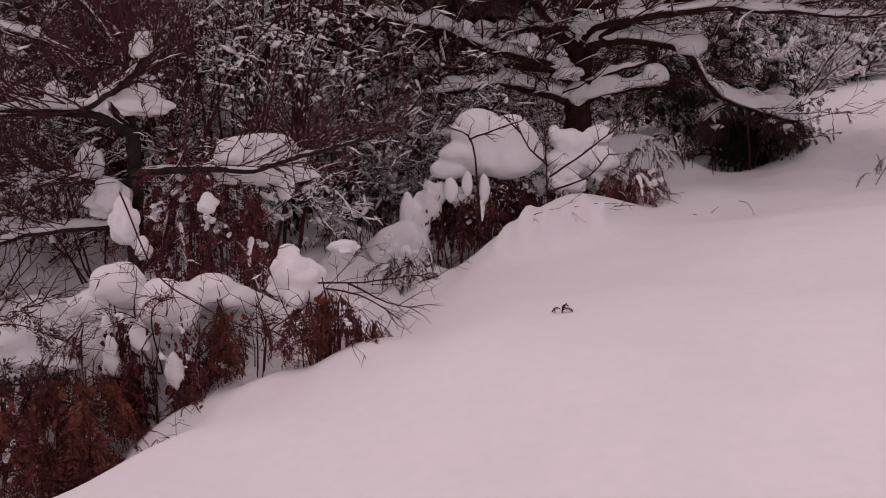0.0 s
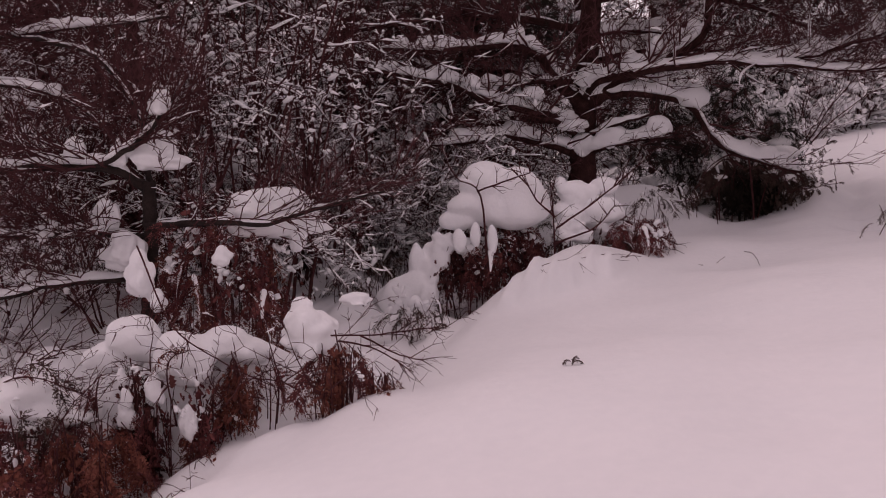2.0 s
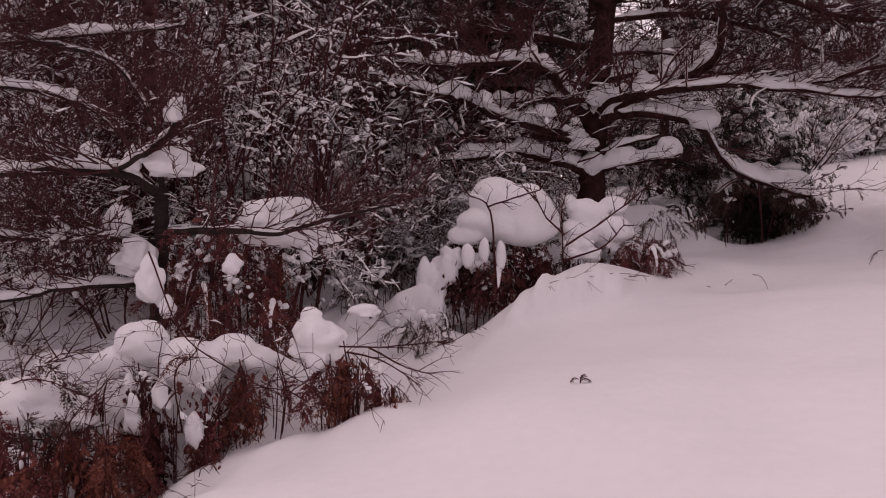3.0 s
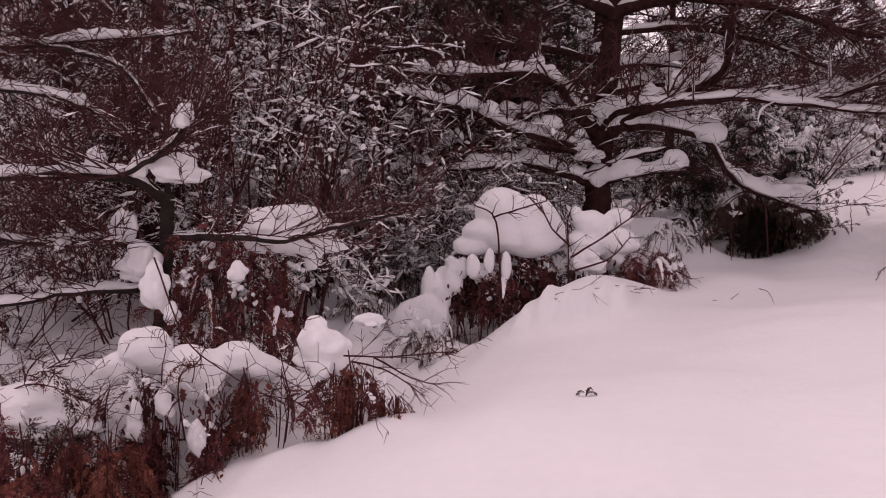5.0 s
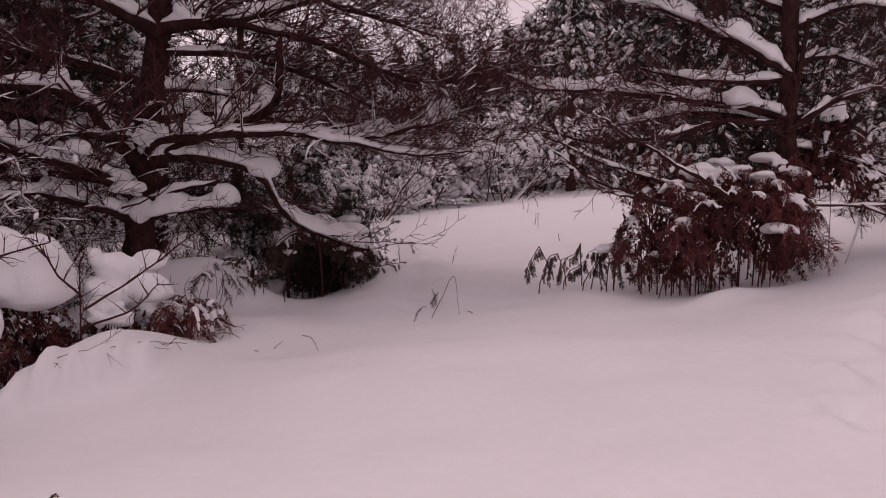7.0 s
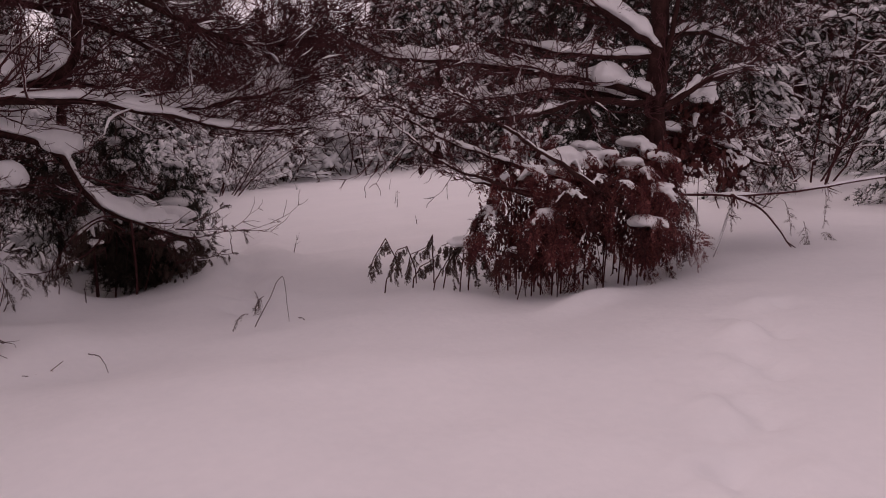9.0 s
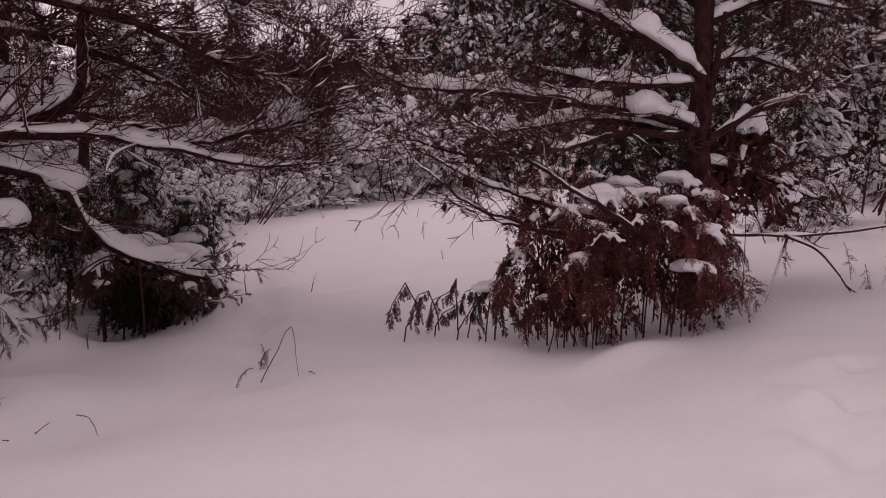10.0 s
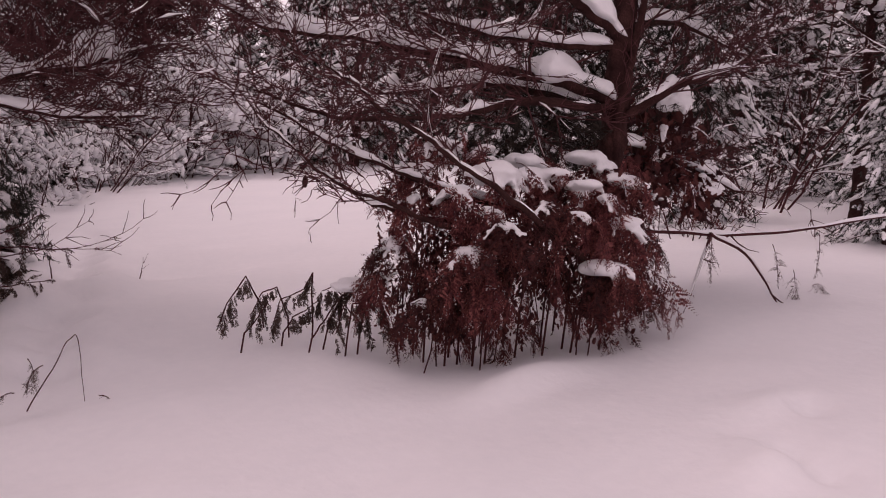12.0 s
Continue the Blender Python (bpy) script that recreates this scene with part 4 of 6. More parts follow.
    if mat2:
        part("frond_mass", fr2, mat2, t, "paler withered fronds", "stuff", False)
    if n_leaves:
        part("foliage", lf, leafmat, t, "dark red dead oak leaves", "stuff", False)
    o = np.array(base)
    for c in caps:
        cap(t, np.array(c[:3]) - o, c[3:6], rng, c[6] if len(c) > 6 else 0.24)
    for _ in range(clumps):
        a, q = rng.uniform(0, 6.28), math.sqrt(rng.uniform(0.05, 1))
        h = sz * (1 - 0.45 * q * q) * rng.uniform(0.72, 1.03)
        c = np.array([math.cos(a) * q * sx * 0.95, math.sin(a) * q * sy * 0.95, h])
        w = rng.uniform(*clump)
        for k in range(rng.integers(3, 8)):
            lump(sn, c + rng.normal(size=3) * w * 1.5, (w * rng.uniform(0.7, 1.5), w * rng.uniform(0.5, 1.1), w * rng.uniform(0.4, 0.9)), rng, 2, 0.38, 0, 0.1, np.array([math.cos(a), math.sin(a), -0.6]) + rng.normal(size=3) * 0.6)
    if sn.n:
        part("clumped_snow", sn, SNOW_LOOSE, t, "small clumps of snow held by the fronds", "stuff")
    return t


R = np.random.default_rng(31)
ACROSS, AWAY = np.array([0.865, -0.5, 0.0]), np.array([0.5, 0.865, 0.0])


def red_bush():
    """Dead bracken and oak leaves over a dark hollow; a snow pad with fingers lies on every bough."""
    rng = np.random.default_rng(131)
    base = on(6.85, 7.35, 0.0)
    t = thing("bracken_bush", base, "broad dark red bush of dead bracken under pads of snow", "bush")
    fr, fr2, st, lf = Geo(), Geo(), Geo(), Geo()
    spots = [
        # across, height, away, size, load, pad
        (-0.15, 1.16, -0.1, 0.42, 1.2, 1.5), (0.12, 1.14, 0.05, 0.4, 1.15, 1.5), (-0.5, 1.0, -0.2, 0.4, 1.0, 1.1), (-0.78, 1.25, 0.0, 0.36, 0.8, 0.9), (-0.47, 0.72, -0.45, 0.4, 0.9, 0.8), (-0.22, 0.84, -0.5, 0.38, 0.45, 0.6),
        (0.1, 0.95, -0.4, 0.38, 0.45, 0.6), (0.62, 0.70, -0.45, 0.3, 1.0, 1.3), (0.88, 1.25, 0.0, 0.42, 1.2, 1.2), (0.74, 0.95, -0.3, 0.36, 1.0, 1.1), (0.35, 0.92, -0.45, 0.34, 0.35, 0.5), (0.45, 1.2, -0.1, 0.4, 1.0, 1.2),
        (-0.95, 0.78, -0.1, 0.36, 0.7, 0.7), (-1.0, 0.5, -0.2, 0.34, 0.6, 0.6), (-0.78, 0.42, -0.4, 0.34, 0.5, 0.6), (1.02, 0.9, 0.0, 0.36, 0.8, 0.9), (-0.6, 1.35, 0.3, 0.36, 0.9, 1.0), (0.2, 1.4, 0.35, 0.4, 1.0, 1.1), (0.75, 1.4, 0.35, 0.38, 1.0, 1.0), (-0.2, 1.4, 0.3, 0.36, 0.8, 1.0),
        (0.95, 0.6, -0.1, 0.3, 0.6, 0.7), (-0.6, 0.55, -0.5, 0.3, 0.4, 0.5), (-0.35, 0.5, -0.55, 0.3, 0.4, 0.5), (-0.85, 1.0, -0.2, 0.3, 0.6, 0.7), (-0.3, 1.02, -0.35, 0.34, 0.8, 0.9), (0.6, 1.05, -0.3, 0.3, 0.8, 0.8),
    ]
    for a, h, w, size, load, pad in spots:
        c = ACROSS * a * 0.86 + AWAY * w + UP * (h + rng.uniform(-0.08, 0.08))
        out = ACROSS * (a * 0.9 + rng.normal() * 0.2) + AWAY * (w - 0.35)
        mass = Geo()
        bough(fr if rng.random() < 0.6 else fr2, st, mass, c, out, size * 0.92, rng, 8, load * rng.uniform(0.65, 1.1), 1.35, 2.6, pad)
        soften(part("snow_pad", mass, SNOW_LOOSE, t, "pad of snow with drooping fingers"), 0.014, 3)
        tube(st, spline([(c[0] * 0.8 + 0.05, c[1] * 0.8 + 0.2, -0.2), (c[0] * 0.85, c[1] * 0.85 + 0.1, h * 0.6), c], 8), np.linspace(0.009, 0.004, 8), 4)
    # thick growth of hanging fronds and leaves, over the hollow; the last two masses close its back, added as dark
    # filler for its shade
    for a, h, w, count, sx, sz in [(-0.7, 1.1, 0.05, 200, 0.15, 0.16), (-0.1, 0.8, -0.1, 260, 0.2, 0.13), (0.35, 1.0, -0.05, 240, 0.18, 0.13), (0.55, 0.75, 0.0, 240, 0.17, 0.12), (0.92, 1.0, 0.0, 180, 0.13, 0.16), (-0.45, 0.6, -0.15, 300, 0.2, 0.15), (0.1, 0.65, 0.0, 240, 0.2, 0.1), (-0.75, 0.75, 0.0, 200, 0.14, 0.16), (-0.5, 0.3, -0.2, 240, 0.16, 0.13), (-0.25, 0.28, -0.25, 260, 0.14, 0.13), (-0.72, 0.42, -0.15, 240, 0.14, 0.14), (0.32, 0.55, -0.1, 240, 0.14, 0.1), (0.8, 0.5, -0.1, 200, 0.12, 0.14), (0.62, 0.4, -0.3, 170, 0.07, 0.12), (0.0, 0.5, 0.45, 420, 0.42, 0.2), (0.2, 0.9, 0.4, 420, 0.45, 0.22)]:
        p = rng.normal(size=(count, 3)).clip(-2, 2) * np.array([sx, 0.1, sz])
        p = p[:, :1] * ACROSS + p[:, 1:2] * AWAY + p[:, 2:] * UP + ACROSS * a * 0.86 + AWAY * w + UP * h
        p = p[p[:, 2] > 0.06]
        leaves(lf, p, np.tile([0, 0, -1.0], (len(p), 1)), 0.048, rng)
        for q in p[:: 20 if w < 0.3 else 30]:
            fronds(fr if rng.random() < 0.5 else fr2, st, q + UP * 0.1, ACROSS * rng.normal() * 0.6 - AWAY * 0.4 + UP * 0.1, rng.uniform(0.22, 0.38), rng, 1.5, 8, 0.36, None, 0.27)
    for _ in range(12):
        a, w = rng.uniform(-0.9, 0.75), rng.uniform(-0.45, 0.3)
        foot = ACROSS * a + AWAY * w - UP * 0.2
        tube(st, spline([foot, foot + UP * 0.4 + rng.normal(size=3) * 0.04, foot + UP * rng.uniform(0.5, 0.9) + rng.normal(size=3) * 0.1], 7), np.linspace(0.006, 0.003, 7), 4)
    for _ in range(20):
        # thin fronds that hang from the rim
        a = rng.uniform(-1.1, 1.1)
        c = ACROSS * a * 0.85 + AWAY * rng.uniform(-0.45, -0.1) + UP * rng.uniform(0.35, 0.7)
        fronds(fr, st, c, ACROSS * a + UP * 0.1 - AWAY * 0.2, rng.uniform(0.25, 0.4), rng, 1.6, 9, 0.34, None, 0.26)
    part("stem_tangle", st, TWIG, t, "thin dark stems", "stuff")
    part("frond_mass", fr, BRACKEN, t, "withered hanging bracken fronds", "stuff", False)
    part("frond_mass", fr2, OAKLEAF, t, "darker withered fronds", "stuff", False)
    part("foliage", lf, OAKLEAF, t, "dark red dead oak leaves", "stuff", False)


red_bush()


def bent_ferns(place, label, stalks, rng, mat):
    """Bracken stalks broken over by snow: each rises, bends sharply and hangs, with leaflets along the hanging part."""
    t = thing("bracken_clump", place, label, "fern")
    o = np.array(place)
    for pts in stalks:
        p = np.concatenate([np.linspace(a, b, 6, endpoint=False) for a, b in zip(pts[:-1], pts[1:])] + [[pts[-1]]]) - o
        p[0] -= UP * 0.12
        p += np.cumsum(rng.normal(size=p.shape) * 0.0025, 0)
        g, st, f = Geo(), Geo(), Geo()
        tube(g, p, np.linspace(0.0065, 0.003, len(p)), 5)
        stalk = part("stalk", g, TWIG, t)
        for i in range(6, len(p)):
            for _ in range(2):
                if rng.random() < 0.75:
                    fronds(f, st, p[i], (rng.normal() * 0.6, -0.2, -1), rng.uniform(0.06, 0.15), rng, 0.5, 6, 0.3, None, 0.34)
        if f.n:
            part("frond", f, mat, stalk, "curled withered leaflets", smooth=False)
    return t


bent_ferns(on(5.7, 8.3), "grey-brown bracken stalks bent over above the snow", [
    [(5.62, 8.5, 1.6), (5.45, 8.47, 1.82), (5.31, 8.43, 1.63), (5.25, 8.4, 1.5)], [(5.4, 8.4, 1.45), (5.48, 8.4, 1.52), (5.56, 8.4, 1.64)], [(5.82, 8.5, 1.5), (5.68, 8.47, 1.77), (5.56, 8.43, 1.73), (5.48, 8.4, 1.57)],
    [(5.65, 8.3, 1.45), (5.73, 8.3, 1.58), (5.85, 8.3, 1.65), (5.97, 8.3, 1.74)], [(5.89, 8.3, 1.46), (5.87, 8.3, 1.88), (5.81, 8.3, 1.77), (5.62, 8.3, 1.7), (5.58, 8.3, 1.52)], [(5.68, 8.0, 1.44), (5.79, 8.0, 1.59), (5.92, 8.0, 1.76), (6.01, 8.0, 1.88)],
    [(5.79, 8.0, 1.38), (5.83, 8.0, 1.59), (5.92, 8.0, 1.76), (5.83, 8.0, 1.82), (5.75, 8.0, 1.8)], [(5.83, 7.8, 1.4), (5.87, 7.8, 1.71), (5.97, 7.8, 1.71), (6.05, 7.8, 1.5)], [(5.92, 7.8, 1.42), (5.93, 7.8, 1.59), (5.8, 7.8, 1.71), (5.74, 7.8, 1.53)], [(6.0, 7.9, 1.42), (6.05, 7.9, 1.8), (6.15, 7.85, 1.72), (6.2, 7.8, 1.55)],
], np.random.default_rng(78), GREYFERN)
tuft = thing("snow_clump", (5.93, 7.95, 1.82), "small clump of snow caught on bent bracken", "snow clump")
cap(tuft, (0, 0, 0), (0.1, 0.08, 0.05), np.random.default_rng(79), 0.3, 5, 0, "small caught snow", rounds=2)
bush("bracken_clump", on(1.8, 8.75, -0.05), (0.35, 0.25, 0.55), "small red-brown ferns beside a snow mound", "fern", R, 26, 30, 14, [], BRACKEN, (0.25, 0.45), clumps=8, dust=0.2)
bush("oak_sapling", on(8.75, 7.6, -0.1), (0.7, 0.4, 1.9), "young oak with rust-red withered leaves beside a pine", "bush", R, 20, 1900, 2,
     [(8.55, 7.3, 3.42, 0.15, 0.12, 0.11, 0.3), (9.1, 7.3, 2.75, 0.15, 0.1, 0.08, 0.3)], BRACKEN, (0.3, 0.5), 0.10, 0.62, 20)
# thicket along the hollow
bush("bracken_bush", on(-1.82, 5.4, -0.1), (0.46, 0.36, 1.0), "rust-brown bracken bent under rounded caps of snow", "bush", R, 10, 30, 12,
     [(-2.05, 5.22, 0.2, 0.05, 0.045, 0.12, 0.5), (-1.66, 5.2, 0.12, 0.045, 0.04, 0.10, 0.5), (-1.86, 5.2, 0.36, 0.045, 0.04, 0.10, 0.4)], BRACKEN, (0.35, 0.55), open_below=0.45, clumps=12, mat2=RUST, hang=1, dust=0.06, clump=(0.010, 0.022),
     columns=[(-1.97, 5.25, -0.32, 0.45, 0.05, 11, 0), (-1.9, 5.28, -0.3, 0.2, 0.04, 5, 0), (-1.42, 5.4, 0.05, 0.5, 0.08, 10, 1), (-1.52, 5.3, -0.2, 0.4, 0.04, 7, 0), (-1.6, 5.1, -0.3, 0.05, 0.06, 4, 1), (-1.2, 5.45, 0.1, 0.5, 0.03, 3, 0), (-2.25, 5.3, 0.0, 0.4, 0.06, 5, 0)])
bush("bracken_bush", on(-0.66, 5.42, -0.1), (0.22, 0.22, 0.62), "rust-brown bracken hanging below one large snow cap", "bush", R, 6, 8, 8,
     [(-0.7, 5.95, 0.8, 0.1, 0.08, 0.04)], BRACKEN, (0.3, 0.45), open_below=0.4, clumps=6, mat2=RUST, hang=1, dust=0.0, clump=(0.010, 0.022),
     columns=[(-0.86, 5.42, 0.04, 0.6, 0.04, 6, 0), (-0.74, 5.4, 0.18, 0.6, 0.07, 8, 1), (-0.66, 5.45, 0.25, 0.55, 0.06, 5, 0), (-0.46, 5.4, 0.14, 0.4, 0.05, 7, 1)])
bush("bracken_bush", (-2.85, 5.2, -0.3), (0.5, 0.3, 0.85), "brown bracken standing thin before a snowbank", "bush", np.random.default_rng(83), 26, 0, 14, [], BRACKEN, (0.3, 0.5), open_below=0.5, clumps=4, mat2=GREYFERN, hang=0.6, dust=0.0, clump=(0.010, 0.02))
bush("bracken_bush", on(-2.45, 4.75, -0.1), (0.55, 0.4, 0.7), "orange-brown bracken fronds drooping over a snowy hollow", "bush", R, 66, 60, 12,
     [(-2.75, 5.3, 0.22, 0.33, 0.25, 0.16), (-2.2, 4.7, -0.22, 0.045, 0.045, 0.13, 0.5)], RUST, (0.35, 0.6), open_below=0.45, clumps=16, mat2=BRACKEN, hang=0.5, dust=0.06, clump=(0.010, 0.022),
     columns=[(-1.95, 4.65, -0.1, 0.3, 0.11, 7, 0), (-2.15, 4.6, -0.05, 0.3, 0.12, 5, 0), (-2.4, 4.6, -0.05, 0.25, 0.12, 5, 1), (-2.02, 4.5, -0.4, 0.0, 0.05, 6, 1)])
bush("oak_sapling", on(-1.85, 6.7, -0.1), (0.65, 0.45, 1.5), "young oak with withered red leaves under a broad snow cap", "bush", R, 60, 480, 24,
     [(-1.5, 6.75, 1.36, 0.34, 0.24, 0.18), (-2.25, 6.0, 0.98, 0.095, 0.09, 0.15), (-1.68, 6.1, 1.1, 0.06, 0.055, 0.07), (-2.1, 5.95, 0.8, 0.05, 0.05, 0.08)], BRACKEN, (0.35, 0.6), clumps=18, leafmat=BRACKEN, mat2=RUST, hang=1, dust=0.12, clump=(0.012, 0.03))
bush("oak_sapling", on(0.3, 8.7, -0.1), (0.6, 0.45, 1.1), "young oak with red leaves bowed under a huge snow mound", "bush", R, 70, 900, 30,
     [(-0.4, 8.55, 0.45, 0.26, 0.2, 0.22, 0.35), (0.1, 8.4, 1.0, 0.12, 0.1, 0.07, 0.36)], BRACKEN, (0.35, 0.55), clumps=18, mat2=OAKLEAF, dust=0.12, clump=(0.012, 0.03))
bush("bramble_bush", on(1.35, 8.95, -0.1), (0.5, 0.35, 0.7), "low leafless bush buried under rounded snow", "bush", R, 26, 160, 60,
     [(1.3, 8.85, 1.36, 0.23, 0.18, 0.2, 0.34), (1.15, 8.6, 1.15, 0.19, 0.16, 0.14, 0.34), (1.6, 8.8, 1.15, 0.18, 0.15, 0.12, 0.36)], GREYFERN, (0.25, 0.45), clumps=6)


def snow_heap(name, label, category, blobs, rng, voxel=0.016, rounds=8, rough=0.2):
    """One body of snow out of overlapping rounded masses, given by place and half size."""
    at = np.array(blobs[0][:3])
    t, g = thing(name, at, label, category), Geo()
    for x, y, z, a, b, c in blobs:
        lump(g, np.array([x, y, z]) - at, (a, b, c), rng, 4, rough)
    soften(part("snow", g, SNOW_LOOSE, t), voxel, rounds)
    return t


snow_heap("snow_mound", "huge rounded snow mound resting on a bowed young oak", "snow mound", [(0.3, 8.5, 1.6, 0.27, 0.26, 0.25), (0.6, 8.5, 1.43, 0.35, 0.32, 0.32), (0.42, 8.5, 1.4, 0.36, 0.28, 0.24), (0.12, 8.45, 1.42, 0.22, 0.2, 0.12), (0.0, 8.44, 1.26, 0.2, 0.14, 0.13), (0.18, 8.2, 1.12, 0.06, 0.05, 0.15), (0.34, 8.2, 1.08, 0.06, 0.05, 0.16), (0.02, 8.2, 1.06, 0.07, 0.06, 0.14)], R, rough=0.09)
snow_heap("snow_mound", "snow slumped down the flank of a bowed oak", "snow mound", [(-0.36, 8.42, 0.72, 0.18, 0.15, 0.26), (-0.5, 8.38, 0.5, 0.22, 0.16, 0.22), (-0.24, 8.42, 0.92, 0.13, 0.12, 0.16), (-0.14, 8.4, 1.06, 0.12, 0.12, 0.12), (-0.3, 8.3, 0.52, 0.1, 0.1, 0.12)], R, 0.016, 4, 0.32)
snow_heap("snow_mound", "rounded snow lying on low bramble twigs", "snow mound", [(1.25, 8.75, 1.5, 0.19, 0.17, 0.15), (1.52, 8.75, 1.58, 0.17, 0.15, 0.1), (1.16, 8.7, 1.3, 0.2, 0.17, 0.13), (1.5, 8.7, 1.34, 0.18, 0.15, 0.12), (1.05, 8.65, 1.62, 0.06, 0.05, 0.1)], R)
snow_heap("snow_shelf", "rounded shelf of snow on bent bracken", "snow shelf", [(-2.1, 5.55, 0.58, 0.19, 0.17, 0.16), (-2.28, 5.6, 0.44, 0.2, 0.18, 0.12), (-2.0, 5.6, 0.5, 0.15, 0.14, 0.11)], R)
snow_heap("snow_shelf", "overhanging lobe of snow beside a drooping frond", "snow shelf", [(-1.77, 5.48, 0.46, 0.16, 0.15, 0.18), (-1.66, 5.55, 0.52, 0.12, 0.12, 0.11), (-1.52, 5.6, 0.55, 0.16, 0.13, 0.1), (-1.38, 5.64, 0.49, 0.15, 0.13, 0.09)], R)
snow_heap("snow_tongue", "tongue of snow sagging between bracken fronds", "snow tongue", [(-2.12, 5.32, 0.34, 0.06, 0.06, 0.14), (-2.18, 5.34, 0.16, 0.08, 0.06, 0.16), (-2.24, 5.36, 0.02, 0.09, 0.07, 0.14)], R, 0.012, 6)
snow_heap("snow_mound", "large cap of snow on hanging bracken", "snow mound", [(-1.0, 5.5, 0.71, 0.13, 0.13, 0.13), (-0.9, 5.5, 0.65, 0.13, 0.12, 0.12), (-1.06, 5.5, 0.61, 0.1, 0.1, 0.11), (-0.94, 5.46, 0.53, 0.11, 0.1, 0.11), (-0.99, 5.5, 0.82, 0.08, 0.07, 0.06), (-0.82, 5.48, 0.56, 0.07, 0.07, 0.08)], R, 0.014, 3, 0.28)


def hanging_leaves(place, low, high, wide, count, label, rng, mat):
    """A shoot hung with dead leaves, one over another."""
    t = thing("oak_shoot", place, label, "shrub")
    g, f = Geo(), Geo()
    tube(g, spline([(0, 0, low - 0.2), (0.02, 0, (low + high) / 2), (-0.02, 0, high + 0.1)], 9), np.linspace(0.009, 0.004, 9), 4)
    p = rng.normal(size=(count, 3)).clip(-1.9, 1.9) * np.array([wide, wide, 0]) + UP * rng.uniform(low, high, (count, 1))
    leaves(f, p, np.tile([0, 0, -1.0], (count, 1)), 0.05, rng)
    part("stem", g, TWIG, t)
    part("foliage", f, mat, t, "curled dead leaves", "stuff", False)


for x, y, low, high, wide, count, mat in [(-2.03, 5.3, -0.15, 0.42, 0.05, 190, OAKLEAF), (-1.95, 5.28, -0.3, 0.15, 0.06, 130, OAKLEAF), (-1.62, 5.3, -0.1, 0.35, 0.06, 130, BRACKEN), (-1.4, 5.35, 0.05, 0.45, 0.07, 130, RUST), (-0.74, 5.36, 0.2, 0.58, 0.05, 110, RUST), (-2.5, 4.75, -0.25, 0.2, 0.13, 200, OAKLEAF), (-2.15, 4.65, -0.2, 0.2, 0.1, 200, RUST), (0.12, 8.4, 0.5, 1.15, 0.11, 200, OAKLEAF), (0.4, 8.4, 0.55, 1.05, 0.1, 180, BRACKEN), (-0.12, 8.35, 0.45, 0.9, 0.08, 120, OAKLEAF)]:
    hanging_leaves((x, y, 0.0), low, high, wide, count, "withered leaves hanging from a bowed oak shoot", R, mat)


def twig_tangle(place, label, aims, rng, r=0.006, length=0.8, depth=2):
    """Bare shoots from one root, crooked and forked; aims: the way that each leaves the snow."""
    t = thing("bare_shrub", place, label, "shrub")
    g, s = Geo(), Geo()
    for d in aims:
        grow(g, s, np.array([rng.uniform(-0.1, 0.1), rng.uniform(-0.1, 0.1), -0.1]), d, length * rng.uniform(0.7, 1.25), r, depth, rng, 0.42, -0.12, (3, 5), 0.5, (0.5, 1.2), 0.12, 0.7, 0.1, None, 0.0026)
    part("twig_tangle", g, PINETWIG, t, "crooked dark twigs", "stuff")
    if s.n:
        part("snow", s, SNOW_LOOSE, t, "thin snow on the twigs", "stuff")


for x, y, z, n in [(-2.75, 5.3, 0.1, 10), (-2.45, 5.15, 0.05, 8), (-3.1, 5.5, 0.2, 9), (-1.85, 5.35, 0.45, 4), (-1.45, 5.4, 0.3, 4), (-1.1, 5.5, 0.35, 3), (-2.9, 5.9, 0.5, 8), (-2.2, 5.9, 0.6, 7), (-0.85, 5.4, 0.35, 6), (-3.2, 5.0, 0.0, 6), (-1.8, 4.9, -0.2, 5), (-0.4, 7.6, 0.35, 4)]:
    twig_tangle((x, y, z), "tangle of thin crooked twigs over snow", [(R.normal() * 0.8, R.normal() * 0.5 - 0.1, R.uniform(0.1, 1.0)) for _ in range(n)], R, length=0.62)


